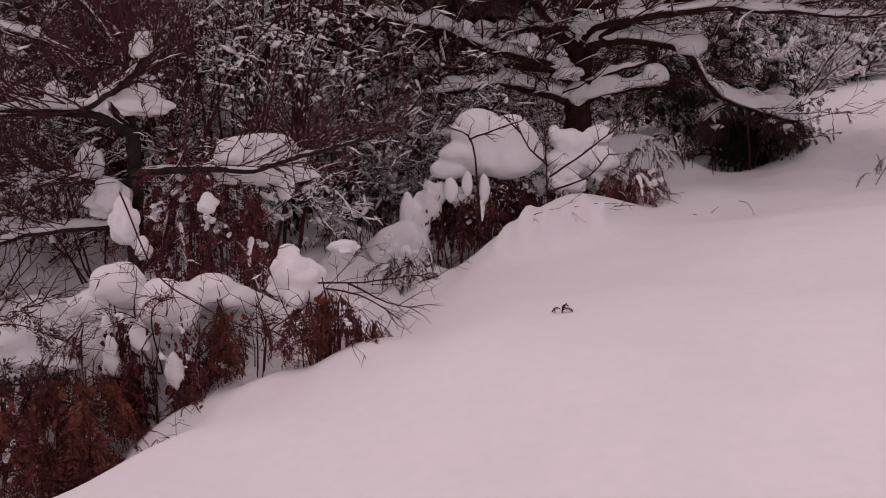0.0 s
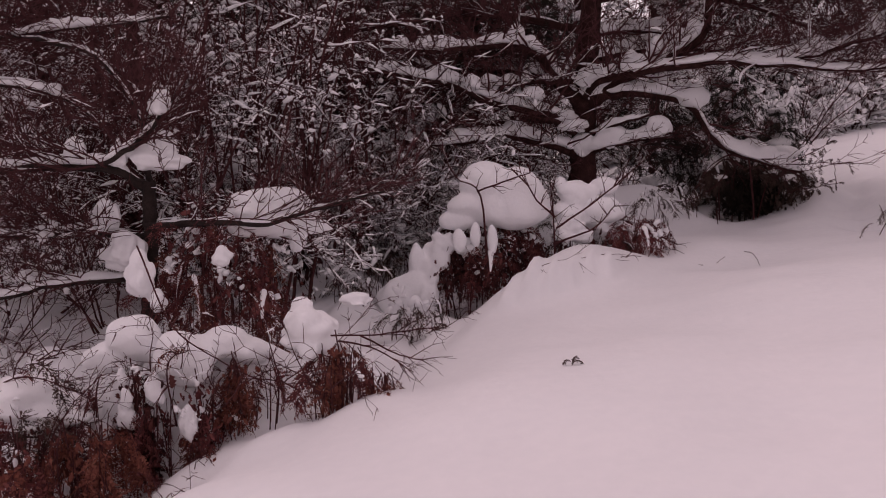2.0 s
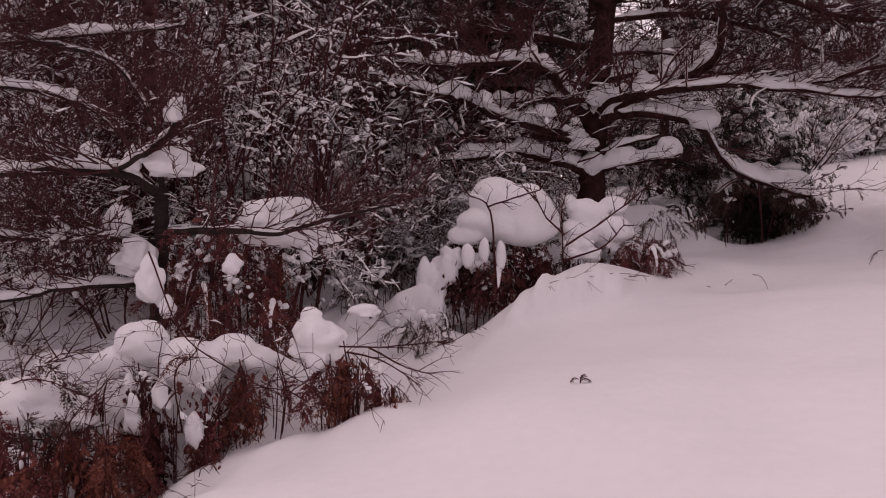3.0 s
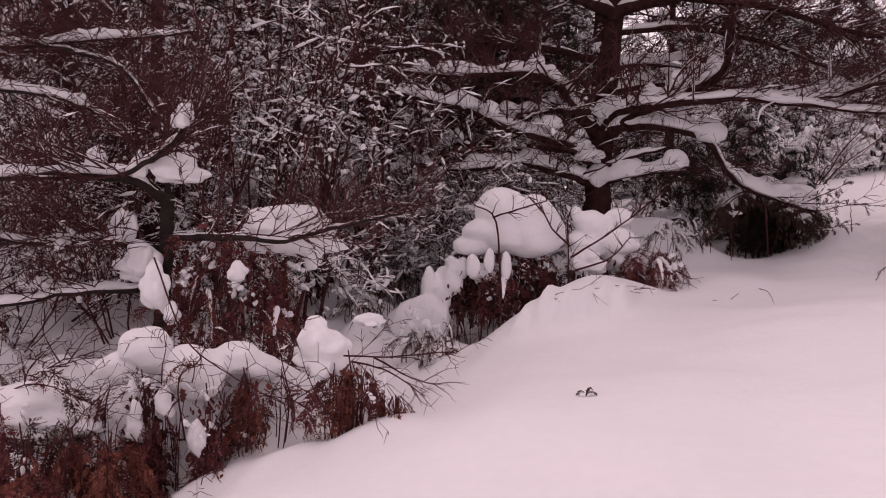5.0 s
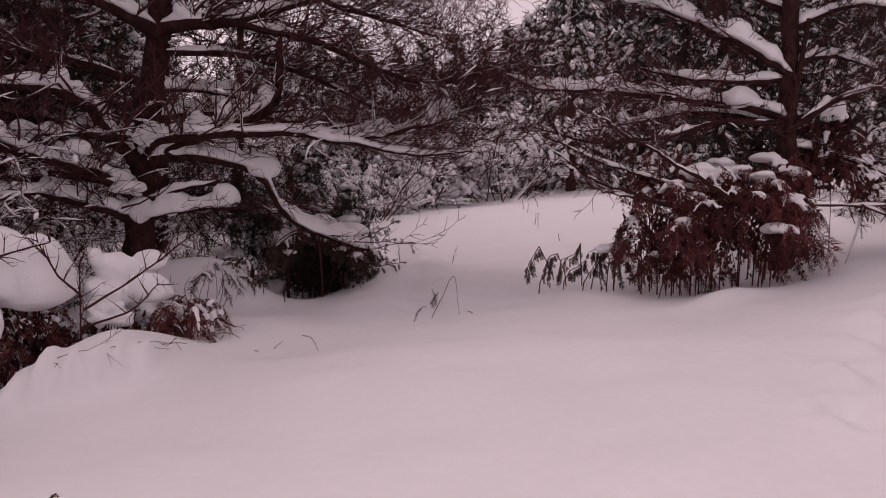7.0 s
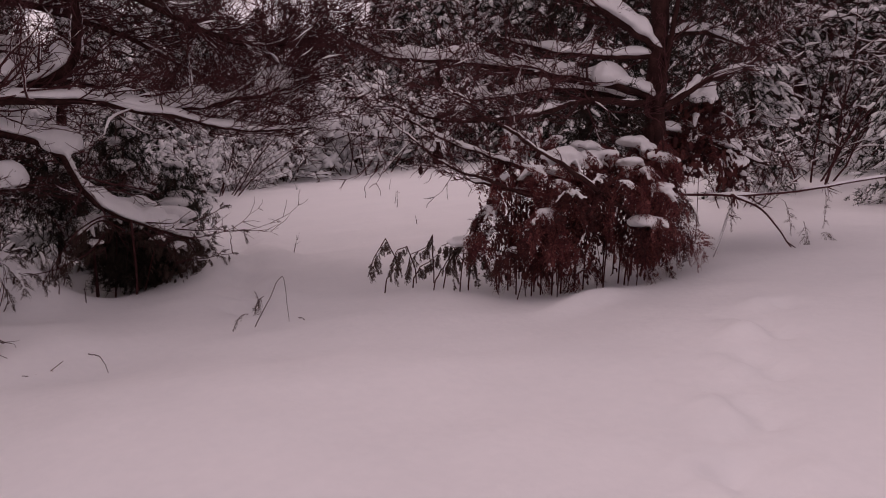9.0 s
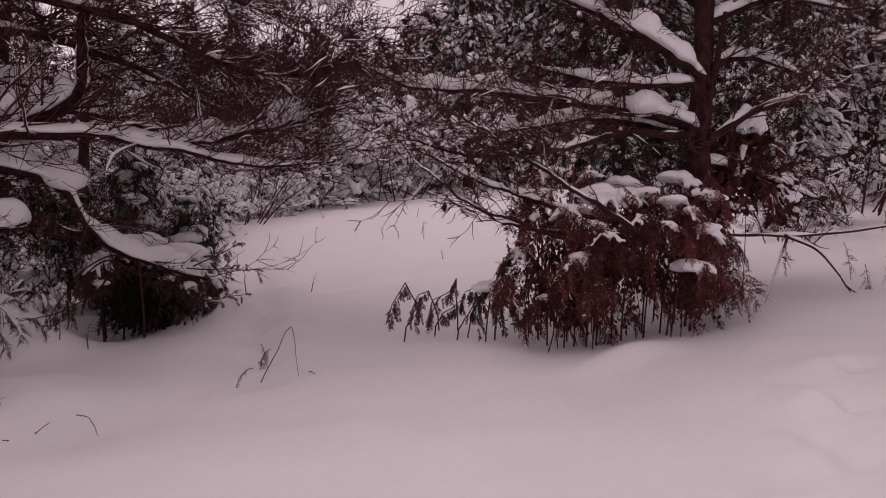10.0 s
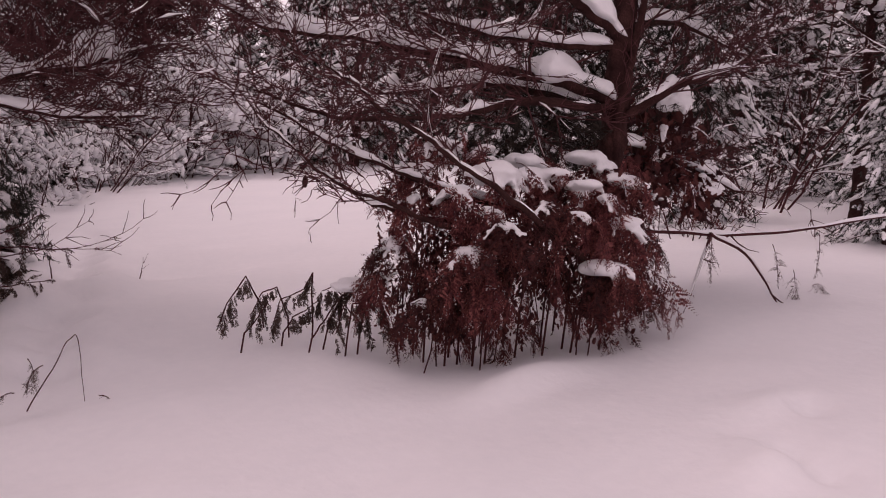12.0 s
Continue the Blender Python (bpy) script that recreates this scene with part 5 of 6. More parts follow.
for x, y, w in [(-0.95, 8.6, 0.35), (-1.35, 9.3, 0.4), (-0.35, 7.7, 0.28), (-0.6, 9.6, 0.35), (-1.9, 8.3, 0.4), (2.3, 10.6, 0.45), (2.9, 11.3, 0.4)]:
    bush("bracken_clump", on(x, y, -0.05), (w, w * 0.7, 0.42), "low withered ferns half buried in snow", "fern", R, 12, 0, 14, [], GREYFERN, (0.2, 0.38), clumps=3, dust=0.5)
def evergreen_shelter():
    """A dark hollow roofed by boughs under snow, with bracken drooping at both sides."""
    rng = np.random.default_rng(41)
    base = on(3.95, 11.5, 0.0)
    t = thing("juniper_bush", base, "dark evergreen bush sheltering a hollow under a snowy limb", "bush")
    nd, st, fr, lf = Geo(), Geo(), Geo(), Geo()
    o = np.array(base)
    for x, y, z, size, load, pad in [(3.42, 11.25, 1.9, 0.3, 0.9, 1.0), (3.7, 11.3, 2.02, 0.34, 1.0, 1.2), (4.02, 11.25, 1.95, 0.34, 1.0, 1.1), (4.35, 11.2, 1.85, 0.36, 1.1, 1.2), (4.6, 11.3, 1.75, 0.32, 1.0, 1.0), (3.9, 11.6, 2.1, 0.4, 1.2, 1.3), (4.35, 11.55, 2.05, 0.4, 1.2, 1.2), (3.5, 11.6, 1.95, 0.36, 0.9, 1.1), (4.25, 10.95, 1.7, 0.28, 0.9, 0.9), (3.4, 11.0, 1.72, 0.28, 0.8, 0.8), (4.45, 10.95, 1.55, 0.26, 0.7, 0.8), (4.05, 10.95, 1.78, 0.26, 0.8, 0.8)]:
        mass = Geo()
        c = np.array([x, y, z]) - o
        bough(fr, st, mass, c, (c[0] + rng.normal() * 0.2, -0.5, 0.1), size, rng, 6, load, 1.5, 2.4, pad)
        soften(part("snow_pad", mass, SNOW_LOOSE, t, "pad of snow with drooping fingers"), 0.018, 3)
        tube(st, spline([(c[0] * 0.7, c[1] * 0.5 + 0.25, -0.2), (c[0] * 0.9, c[1] * 0.8 + 0.1, c[2] * 0.6), c], 7), np.linspace(0.012, 0.005, 7), 4)
    # stems that arch out and hang over, with small withered leaves curling from them
    arches = [
        [(3.71, 11.0, 1.97), (3.58, 10.93, 1.99), (3.44, 10.87, 1.99), (3.2, 10.8, 1.84), (3.05, 10.73, 1.63), (2.86, 10.67, 1.31), (2.85, 10.6, 1.16)],
        [(3.71, 11.0, 1.85), (3.45, 10.93, 1.95), (3.23, 10.85, 1.79), (3.12, 10.78, 1.6), (2.98, 10.7, 1.36)],
        [(3.5, 11.0, 1.8), (3.33, 10.9, 1.62), (3.09, 10.8, 1.49), (2.91, 10.7, 1.43), (2.51, 10.6, 1.37)],
        [(4.25, 11.0, 1.88), (4.46, 10.85, 1.87), (4.63, 10.8, 1.89), (4.77, 10.75, 1.87), (4.96, 10.7, 1.89)],
        [(4.3, 10.95, 1.9), (4.47, 10.83, 2.0), (4.61, 10.77, 2.08), (4.67, 10.7, 2.14)],
        [(4.2, 10.8, 1.5), (4.29, 10.7, 1.55), (4.49, 10.67, 1.57), (4.59, 10.63, 1.6), (4.74, 10.6, 1.62)],
        [(4.1, 11.0, 1.85), (4.3, 10.8, 1.75), (4.4, 10.75, 1.6), (4.42, 10.7, 1.42)],
        [(3.9, 10.95, 1.85), (4.05, 10.85, 1.7), (4.15, 10.8, 1.72), (4.2, 10.78, 1.5)],
    ]
    for q, pts in enumerate(arches):
        p = spline(pts, 18) - o
        tube(st, p, np.linspace(0.011 if q < 3 else 0.007, 0.003, 18), 4)
        for i in range(5, 18):
            d = (rng.normal() * 0.3, -0.1, -1) if q < 3 else (0.5 + rng.normal() * 0.4, rng.normal() * 0.3, rng.choice([-0.6, 0.7]))
            if rng.random() < 0.8:
                fronds(fr, st, p[i], d, rng.uniform(0.07, 0.16), rng, 0.6, 6, 0.3, None, 0.34)
    tube(st, spline(np.array([(3.75, 11.0, 2.14), (3.77, 10.97, 1.88), (3.82, 10.95, 1.4), (3.83, 10.95, 1.1)]) - o, 9), np.full(9, 0.013), 5)
    # dense dark needles at the back of the hollow, added to stand in for its deep shade
    for x, y, z, count, sx, sz in [(-0.12, 0.05, 0.26, 320, 0.18, 0.12), (0.2, 0.0, 0.25, 260, 0.14, 0.11), (0.0, 0.2, 0.45, 260, 0.26, 0.1)]:
        p = rng.normal(size=(count, 3)).clip(-1.8, 1.8) * np.array([sx, 0.12, sz]) + np.array([x, y, z])
        needles(nd, p, rng.normal(size=(count, 3)), 0.1, 26, rng, 0.8, 0.005)
    leaves(lf, rng.normal(size=(120, 3)) * np.array([0.14, 0.1, 0.1]) + np.array([0.3, -0.5, 0.25]), np.tile([0, 0, -1.0], (120, 1)), 0.06, rng)
    part("stem_tangle", st, TWIG, t, "", "stuff")
    part("needle_foliage", nd, NEEDLE, t, "dark needles", "stuff", False)
    part("frond_mass", fr, GREYFERN, t, "withered bracken round the foot", "stuff", False)
    part("foliage", lf, GREYFERN, t, "dark withered leaves", "stuff", False)


def snowy_evergreen(x, y, height, wide, rng, n):
    """A small evergreen whose boughs are weighed down by rounded snow."""
    t = thing("small_evergreen", on(x, y, -0.1), "small evergreen with rounded snow on every bough", "shrub", "small evergreens")
    nd, st, fr = Geo(), Geo(), Geo()
    tube(st, np.array([(0, 0, 0), (0.02, 0, height * 0.5), (0, 0, height)]), [0.03, 0.02, 0.008], 6)
    for q in range(n):
        z = height * (0.25 + 0.75 * q / (n - 1))
        a = q * 2.4 + rng.normal() * 0.3
        r = wide * (1.1 - z / height * 0.9)
        o = np.array([math.cos(a), math.sin(a), 0.0])
        c = o * r * 0.6 + UP * z
        tube(st, np.array([UP * (z + 0.05), c * 0.5 + UP * (z + 0.04) * 0.5, c]), [0.01, 0.008, 0.005], 4)
        mass = Geo()
        bough(fr, st, mass, c, o, r * 0.75 + 0.12, rng, 5, 1.25, 1.3, 2.0, 1.2)
        soften(part("snow_pad", mass, SNOW_LOOSE, t, "rounded pad of snow"), 0.02, 3)
        p = c + rng.normal(size=(30, 3)) * np.array([0.16, 0.16, 0.08]) - UP * 0.08
        needles(nd, p, np.tile(o - UP, (30, 1)), 0.12, 14, rng, 0.7, 0.005)
    part("stem_tangle", st, TWIG, t, "", "stuff")
    part("needle_foliage", nd, FIRNEEDLE, t, "dark needles", "stuff", False)
    part("frond_mass", fr, GREYFERN, t, "withered sprays", "stuff", False)


evergreen_shelter()
RE = np.random.default_rng(47)
for x, y, h, w, n in [(4.55, 12.1, 1.35, 0.42, 9), (4.0, 12.4, 1.9, 0.5, 12), (4.9, 12.9, 0.9, 0.4, 6), (3.4, 13.0, 1.5, 0.5, 9), (5.2, 14.2, 0.9, 0.45, 6)]:
    snowy_evergreen(x, y, h, w, RE, n)


# ---- twigs and stalks that poke from the snow ----
def twig_thing(name, place, label, category, runs, r=0.006, mat=TWIG, snow=False, side=0, seed=1):
    """A loose branch: each run is a few points from its place; side twigs where asked."""
    rng = np.random.default_rng(seed)
    t = thing(name, place, label, category)
    o = np.array(place)
    w, s = Geo(), Geo()
    for pts in runs:
        p = spline(pts, 4 * len(pts)) - o
        p += np.cumsum(rng.normal(size=p.shape) * 0.003, 0)
        tube(w, p, np.linspace(r, r * 0.45, len(p)), 5)
        if snow:
            snow_strip(s, p, r, r * 1.5, r * 2.0, rng, 0.5, 6)
        for _ in range(side):
            i = rng.integers(len(p) // 3, len(p))
            d = unit(p[i] - p[i - 1]) + rng.normal(size=3) * 0.7
            grow(w, None, p[i], d, rng.uniform(0.1, 0.28), r * 0.55, 1, rng, 0.35, 0.1, (1, 3), 0.55, fine=0.002)
    part("stem", w, mat, t)
    if s.n:
        part("snow", s, SNOW_LOOSE, t, "line of snow")
    return t


def withered_leaf(t, places, length, seed, mat=GREYFERN):
    rng = np.random.default_rng(seed)
    o = np.array(t.location)
    for p, d in places:
        g, s = Geo(), Geo()
        fronds(g, s, np.array(p) - o, d, length, rng, 1.4, 8, 0.32)
        f = part("frond", g, mat, t, "curled withered frond", smooth=False)
        part("stalk", s, TWIG, f)


sprig = thing("fern_sprig", on(0.71, 5.16), "tiny withered fern tip poking from smooth snow", "fern")
withered_leaf(sprig, [((0.71, 5.16, ground_z(0.71, 5.16) + 0.02), (0.2, 0.1, 1)), ((0.70, 5.17, ground_z(0.71, 5.16) + 0.02), (-0.6, 0.1, 0.7)), ((0.72, 5.15, ground_z(0.71, 5.16) + 0.02), (0.4, 0, 0.8)), (on(0.71, 5.16, 0.0), (0.0, 0.1, 1))], 0.062, 5)
z0 = float(ground_z(4.2, 8.2))
stalk = twig_thing("bent_stalk", on(4.2, 8.2), "thin bent stalk arching out of the snow", "stalk", [[(4.06, 8.2, z0 - 0.05), (4.18, 8.2, z0 + 0.16), (4.27, 8.2, z0 + 0.33), (4.31, 8.2, z0 + 0.32), (4.36, 8.2, z0 - 0.02)]], 0.004)
withered_leaf(stalk, [((4.13, 8.2, z0 + 0.2), (-0.3, -0.2, 0.1)), ((4.05, 8.2, z0 + 0.24), (0.5, -0.1, -0.6)), ((3.99, 8.18, z0 + 0.06), (-1, 0, 0.3)), ((4.42, 8.15, z0 + 0.02), (0.8, 0, 0.3))], 0.19, 6)
twig_thing("fallen_stick", on(2.1, 9.1), "dark stick leaning out of the snow", "stick", [[on(1.85, 9.35, 0.22), on(2.1, 9.1, 0.16), on(2.33, 8.9, 0.03)]], 0.011, side=2, seed=2)
leafy = twig_thing("buried_twig", on(2.46, 8.3), "half-buried leafy twig on the snow", "twig", [[on(2.38, 8.28, 0.02), on(2.46, 8.3, 0.0), on(2.64, 8.42, 0.05)]], 0.005, seed=3)
withered_leaf(leafy, [(on(2.36, 8.28, 0.02), (0.5, -0.2, 0.2)), (on(2.45, 8.3, 0.02), (0.7, 0, 0.2)), (on(2.55, 8.34, 0.02), (0.6, 0, 0.3))], 0.16, 7)
twig_thing("thin_twig", on(2.87, 8.25), "thin curved twig standing in the snow", "twig", [[on(2.8, 8.28, 0.13), on(2.87, 8.26, 0.1), on(2.93, 8.2, -0.03)]], 0.004, seed=4)
twig_thing("thin_twig", on(2.3, 8.9), "thin crooked twig lying on the snow", "twig", [[on(2.0, 8.6, 0.02), on(2.2, 8.62, 0.06), on(2.38, 8.6, 0.0)]], 0.004, side=2, seed=5)
for i, (x, y, h) in enumerate([(9.4, 14.7, 0.3), (9.9, 15.6, 0.2), (8.05, 11.9, 0.18), (5.6, 10.9, 0.1), (3.0, 10.6, 0.14), (3.25, 10.5, 0.16), (11.5, 18.5, 0.25), (4.9, 11.0, 0.15)]):
    a = 0.8 * math.sin(i * 2.3)
    twig_thing("thin_twig", on(x, y), "short dark twig standing in the snow", "twig", [[on(x, y, -0.05), on(x + 0.05 * a, y, h * 0.6), on(x + 0.35 * a * h, y, h)]], 0.006, side=i % 2, seed=10 + i)
# twigs round the snow mound
twig_thing("bare_sapling", on(0.94, 8.15), "spindly bare sapling with forked twigs", "sapling", [[on(0.94, 8.15, -0.1), (0.95, 8.15, 1.1), (0.93, 8.15, 1.55)], [(0.95, 8.15, 1.2), (1.3, 8.1, 1.45), (1.72, 8.1, 1.8)], [(0.94, 8.15, 1.05), (1.3, 8.1, 1.2), (1.5, 8.15, 1.42)], [(0.94, 8.15, 1.3), (0.75, 8.1, 1.5), (0.6, 8.1, 1.75)]], 0.011, side=11, seed=31)
twig_thing("snowy_twig", on(0.15, 8.15), "forked twig with a thick line of snow", "twig", [[on(0.3, 8.2, 0.2), (0.22, 8.15, 1.52), (-0.02, 8.15, 1.7), (-0.17, 8.15, 2.02)], [(0.2, 8.15, 1.55), (0.35, 8.1, 1.6), (0.7, 8.05, 1.72)]], 0.012, snow=True, side=6, seed=32)
twig_thing("bare_twig", on(-0.7, 5.45), "bare oak twig reaching over the snow", "twig", [[(-0.95, 5.6, 0.6), (-0.74, 5.4, 0.63), (-0.51, 5.37, 0.65), (-0.29, 5.33, 0.68), (-0.12, 5.3, 0.7)], [(-0.74, 5.4, 0.6), (-0.51, 5.38, 0.54), (-0.25, 5.3, 0.4)], [(-0.6, 5.4, 0.63), (-0.4, 5.3, 0.56), (-0.22, 5.25, 0.52)]], 0.007, side=5, seed=33)
twig_thing("bare_twig", on(-1.6, 5.2), "thin arching twig over snow caps", "twig", [[(-2.1, 5.6, 1.2), (-1.75, 5.2, 0.75), (-1.4, 5.0, 0.55), (-1.05, 4.95, 0.4)], [(-1.75, 5.25, 0.1), (-1.72, 5.1, 0.5), (-1.55, 5.0, 0.62)]], 0.006, side=6, seed=34)
twig_thing("bare_twig", on(-2.6, 5.2), "tangled thin twigs above a snowbank", "twig", [[(-2.9, 5.6, -0.1), (-2.85, 5.4, 0.4), (-2.6, 5.2, 0.62)], [(-3.0, 5.3, 0.3), (-2.6, 5.1, 0.45), (-2.2, 5.0, 0.35)]], 0.006, side=8, seed=35)
for i, (x, y) in enumerate([(1.05, 7.75), (1.3, 7.85), (0.75, 7.65), (1.6, 8.0)]):
    twig_thing("thin_twig", on(x, y), "short dark twig poking from a drift", "twig", [[on(x - 0.08, y, 0.0), on(x, y, 0.05), on(x + 0.14, y - 0.03, 0.12)]], 0.005, side=2, seed=50 + i)
# fallen branch beside the red bush
log = twig_thing("fallen_branch", on(8.9, 6.7), "fallen bare branch with snow along its top", "branch", [[(7.7, 7.0, 2.32), (8.2, 6.85, 2.33), (8.53, 6.7, 2.34), (9.19, 6.5, 2.42), (10.27, 6.3, 2.6), (11.2, 6.2, 2.7)], [(8.3, 6.75, 2.34), (8.7, 6.65, 2.18), on(9.12, 6.6, 0.0)], [(8.55, 6.9, 2.33), on(8.21, 6.9, -0.02)]], 0.014, snow=True, side=2, seed=36)
withered_leaf(log, [((8.1, 6.62, 2.33), (0.1, 0, -1)), ((8.94, 6.6, 2.29), (0.5, 0, -0.6)), ((9.2, 6.55, 2.1), (0.5, 0, -0.5)), ((9.44, 6.5, 1.98), (0.6, 0, 0.3)), ((9.5, 6.5, 2.4), (0.2, 0, -1))], 0.34, 8)


# ---- woods round the clearing ----
def thicket(rng, height, stems, spread, snowy, label, reach=0.4, kids=(3, 5), depth=3, thick=1.5, lumps=20, bare=0.0075):
    """A many-stemmed bare shrub full of snow."""
    t = thing("snowy_shrub", (0, 0, 0), label, "shrub", "shrubs round the clearing")
    w, s = Geo(), Geo()
    tips = []
    for _ in range(stems):
        a = rng.uniform(0, 6.28)
        d = np.array([math.cos(a) * spread, math.sin(a) * spread, 1.0])
        p = np.array([math.cos(a), math.sin(a), 0]) * rng.uniform(0, 0.16 * height)
        grow(w, s, p - UP * 0.2, d, height * rng.uniform(0.6, 1.1), 0.0045 * height + 0.003, depth, rng, 0.24, 0.02, kids, reach, (0.5, 1.2), snowy, thick, 0.2, tips, 0.0055, bare)
    for _ in range(lumps):
        p, d = tips[rng.integers(0, len(tips))]
        q = rng.uniform(0.01, 0.034) * max(1, thick)
        lump(s, p, (q * rng.uniform(1, 2.6), q, q * 0.8), rng, 1, 0.4, 0, 0.1, rng.normal(size=3))
    part("stem_tangle", w, TWIG, t, "dark bare stems and twigs", "stuff")
    part("snow", s, SNOW_LOOSE, t, "snow lodged along the twigs", "stuff")
    return t


def fir(rng, height, label, snowy=0.62):
    """A spruce whose drooping boughs carry snow."""
    t = thing("fir_tree", (0, 0, 0), label, "tree", "fir trees behind the clearing")
    g = Geo()
    tube(g, np.array([(0, 0, -0.3), (0.03, 0, height * 0.5), (0, 0, height)]), [0.02 * height, 0.012 * height, 0.01], 8)
    part("trunk", g, BARK, t)
    nd, s, b = Geo(), Geo(), Geo()
    z = 0.25
    while z < height - 0.15:
        reach = (height - z) * 0.34 + 0.15
        for q in range(rng.integers(5, 8)):
            a = rng.uniform(0, 6.28)
            o = np.array([math.cos(a), math.sin(a), 0])
            ln = reach * rng.uniform(0.7, 1.1)
            pts = np.array([UP * z + o * ln * u - UP * ln * 0.42 * u * u for u in np.linspace(0, 1, 7)])
            tube(b, pts, np.linspace(0.014, 0.004, 7), 3)
            for p in pts[1:]:
                m = rng.integers(2, 4)
                c = p + rng.normal(size=(m, 3)) * np.array([0.15, 0.15, 0.05])
                dd = unit(o - UP * 0.9 + rng.normal(size=(m, 3)) * 0.4)
                needles(nd, c, dd, 0.18, 16, rng, 0.6, 0.010)
                for k in range(m):
                    if rng.random() < snowy:
                        wv = rng.uniform(0.04, 0.10)
                        lump(s, c[k] + UP * 0.03, (wv * 1.9, wv * 0.75, wv * 0.55), rng, 1 if rng.random() < 0.7 else 2, 0.3, 0, 0.2, dd[k])
        z += 0.28 + 0.02 * height
    part("bough_tangle", b, TWIG, t, "", "stuff")
    part("needle_foliage", nd, FIRNEEDLE, t, "dark green needles", "stuff", False)
    part("snow", s, SNOW_LOOSE, t, "clumps of snow on the boughs", "stuff")
    return t


def tall_pine(rng, height, label, low=0.28, dead=16):
    t = thing("forest_pine", (0, 0, 0), label, "tree", "forest pines")
    trunk(t, [(0, 0, -0.3), (0.05, 0.02, height * 0.3), (0.0, 0.06, height * 0.65), (0.05, 0, height)], 0.011 * height + 0.02, 0.03)
    nd, sn, br, tw = Geo(), Geo(), Geo(), Geo()
    for _ in range(dead):
        a = rng.uniform(0, 6.28)
        grow(tw, sn, (0, 0, rng.uniform(0.8, height * (low + 0.12))), (math.cos(a), math.sin(a), 0.1), rng.uniform(0.7, 1.6), 0.014, 2, rng, 0.3, 0.0, (3, 5), 0.5, (0.5, 1.1), 0.35, 1.0, 0.4, None, 0.006)
    # load doubled, so that extra snow lightens the background as mist would
    crown(t, rng, height * low, height * 0.97, height * 0.24, 46, nd, sn, br, load=10)
    part("twig_tangle", tw, TWIG, t, "dead lower twigs", "stuff")
    part("bough_tangle", br, BARK, t, "", "stuff")
    part("needle_foliage", nd, NEEDLE, t, "dark needles", "stuff", False)
    part("snow", sn, SNOW_LOOSE, t, "snow on the boughs", "stuff")
    return t


W = np.random.default_rng(51)
shrubs = [thicket(W, 1.5, 10, 0.8, 0.9, "low bare shrub with every twig lined with snow", 0.42, (4, 7), 2, 1.1, 60, 0.0),
          thicket(W, 3.0, 8, 0.5, 0.75, "tall bare many-stemmed shrub lined with snow", 0.45, (5, 8), 2, 1.05, 60, 0.0),
          thicket(W, 4.6, 9, 0.14, 0.9, "slender upright saplings with thin snowy twigs", 0.3, (4, 6), 3, 1.2, 30, 0.0),
          thicket(W, 2.6, 9, 0.8, 1.0, "dense tangle of thin bare twigs flecked with snow", 0.52, (4, 7), 3, 1.0, 60, 0.0),
          thicket(W, 1.7, 10, 0.7, 0.95, "low shrub smothered in fresh snow", 0.42, (4, 7), 2, 1.7, 240, 0.0)]
firs = [fir(W, 4.5, "young fir tree with drooping snow-laden boughs", 0.7), fir(W, 7.0, "tall fir tree with drooping snow-laden boughs", 0.5)]
pines = [tall_pine(W, 9.0, "tall dark forest pine with snow on its boughs"), tall_pine(W, 12.0, "tall forest pine with a bare trunk and dead twigs below", 0.42, 44)]
used = set()


def plant(kind, x, y, scale=1.0):
    m = Matrix.Translation(on(x, y)) @ Matrix.Rotation(W.uniform(0, 6.28), 4, "Z") @ Matrix.Scale(scale, 4)
    if kind.name not in used:
        used.add(kind.name)
        kind.matrix_basis = m
        return kind
    c = copy_thing(kind, m)
    c.matrix_basis = m
    return c


# left-hand woods
for x, y, k, s in [(-2.4, 10.0, 2, 1.0), (-1.9, 11.5, 2, 1.0), (-3.4, 9.2, 2, 1.1), (-4.3, 8.2, 3, 1.0), (-3.2, 7.9, 3, 0.8), (-5.4, 7.6, 3, 1.0), (-1.0, 10.6, 3, 0.8), (-0.4, 10.0, 3, 0.6), (-1.7, 9.2, 3, 0.55), (-3.0, 12.0, 1, 1.1), (-0.8, 13.0, 1, 1.0), (-4.8, 10.5, 1, 1.1), (-5.5, 8.0, 1, 1.0), (-4.2, 7.2, 0, 0.9), (0.5, 14.5, 1, 1.1), (-2.2, 14.5, 2, 1.1), (-5.0, 13.5, 1, 1.3), (-6.5, 10.0, 1, 1.3), (-1.4, 12.4, 0, 1.1), (-0.2, 11.6, 0, 0.9), (-2.9, 10.8, 0, 1.0), (-3.8, 11.2, 2, 1.0), (2.8, 14.0, 0, 1.1), (4.2, 15.5, 0, 1.2), (-1.9, 8.9, 2, 0.85), (-1.35, 9.5, 2, 0.9), (-2.2, 8.3, 2, 0.8)]:
    plant(shrubs[k], x, y, s)
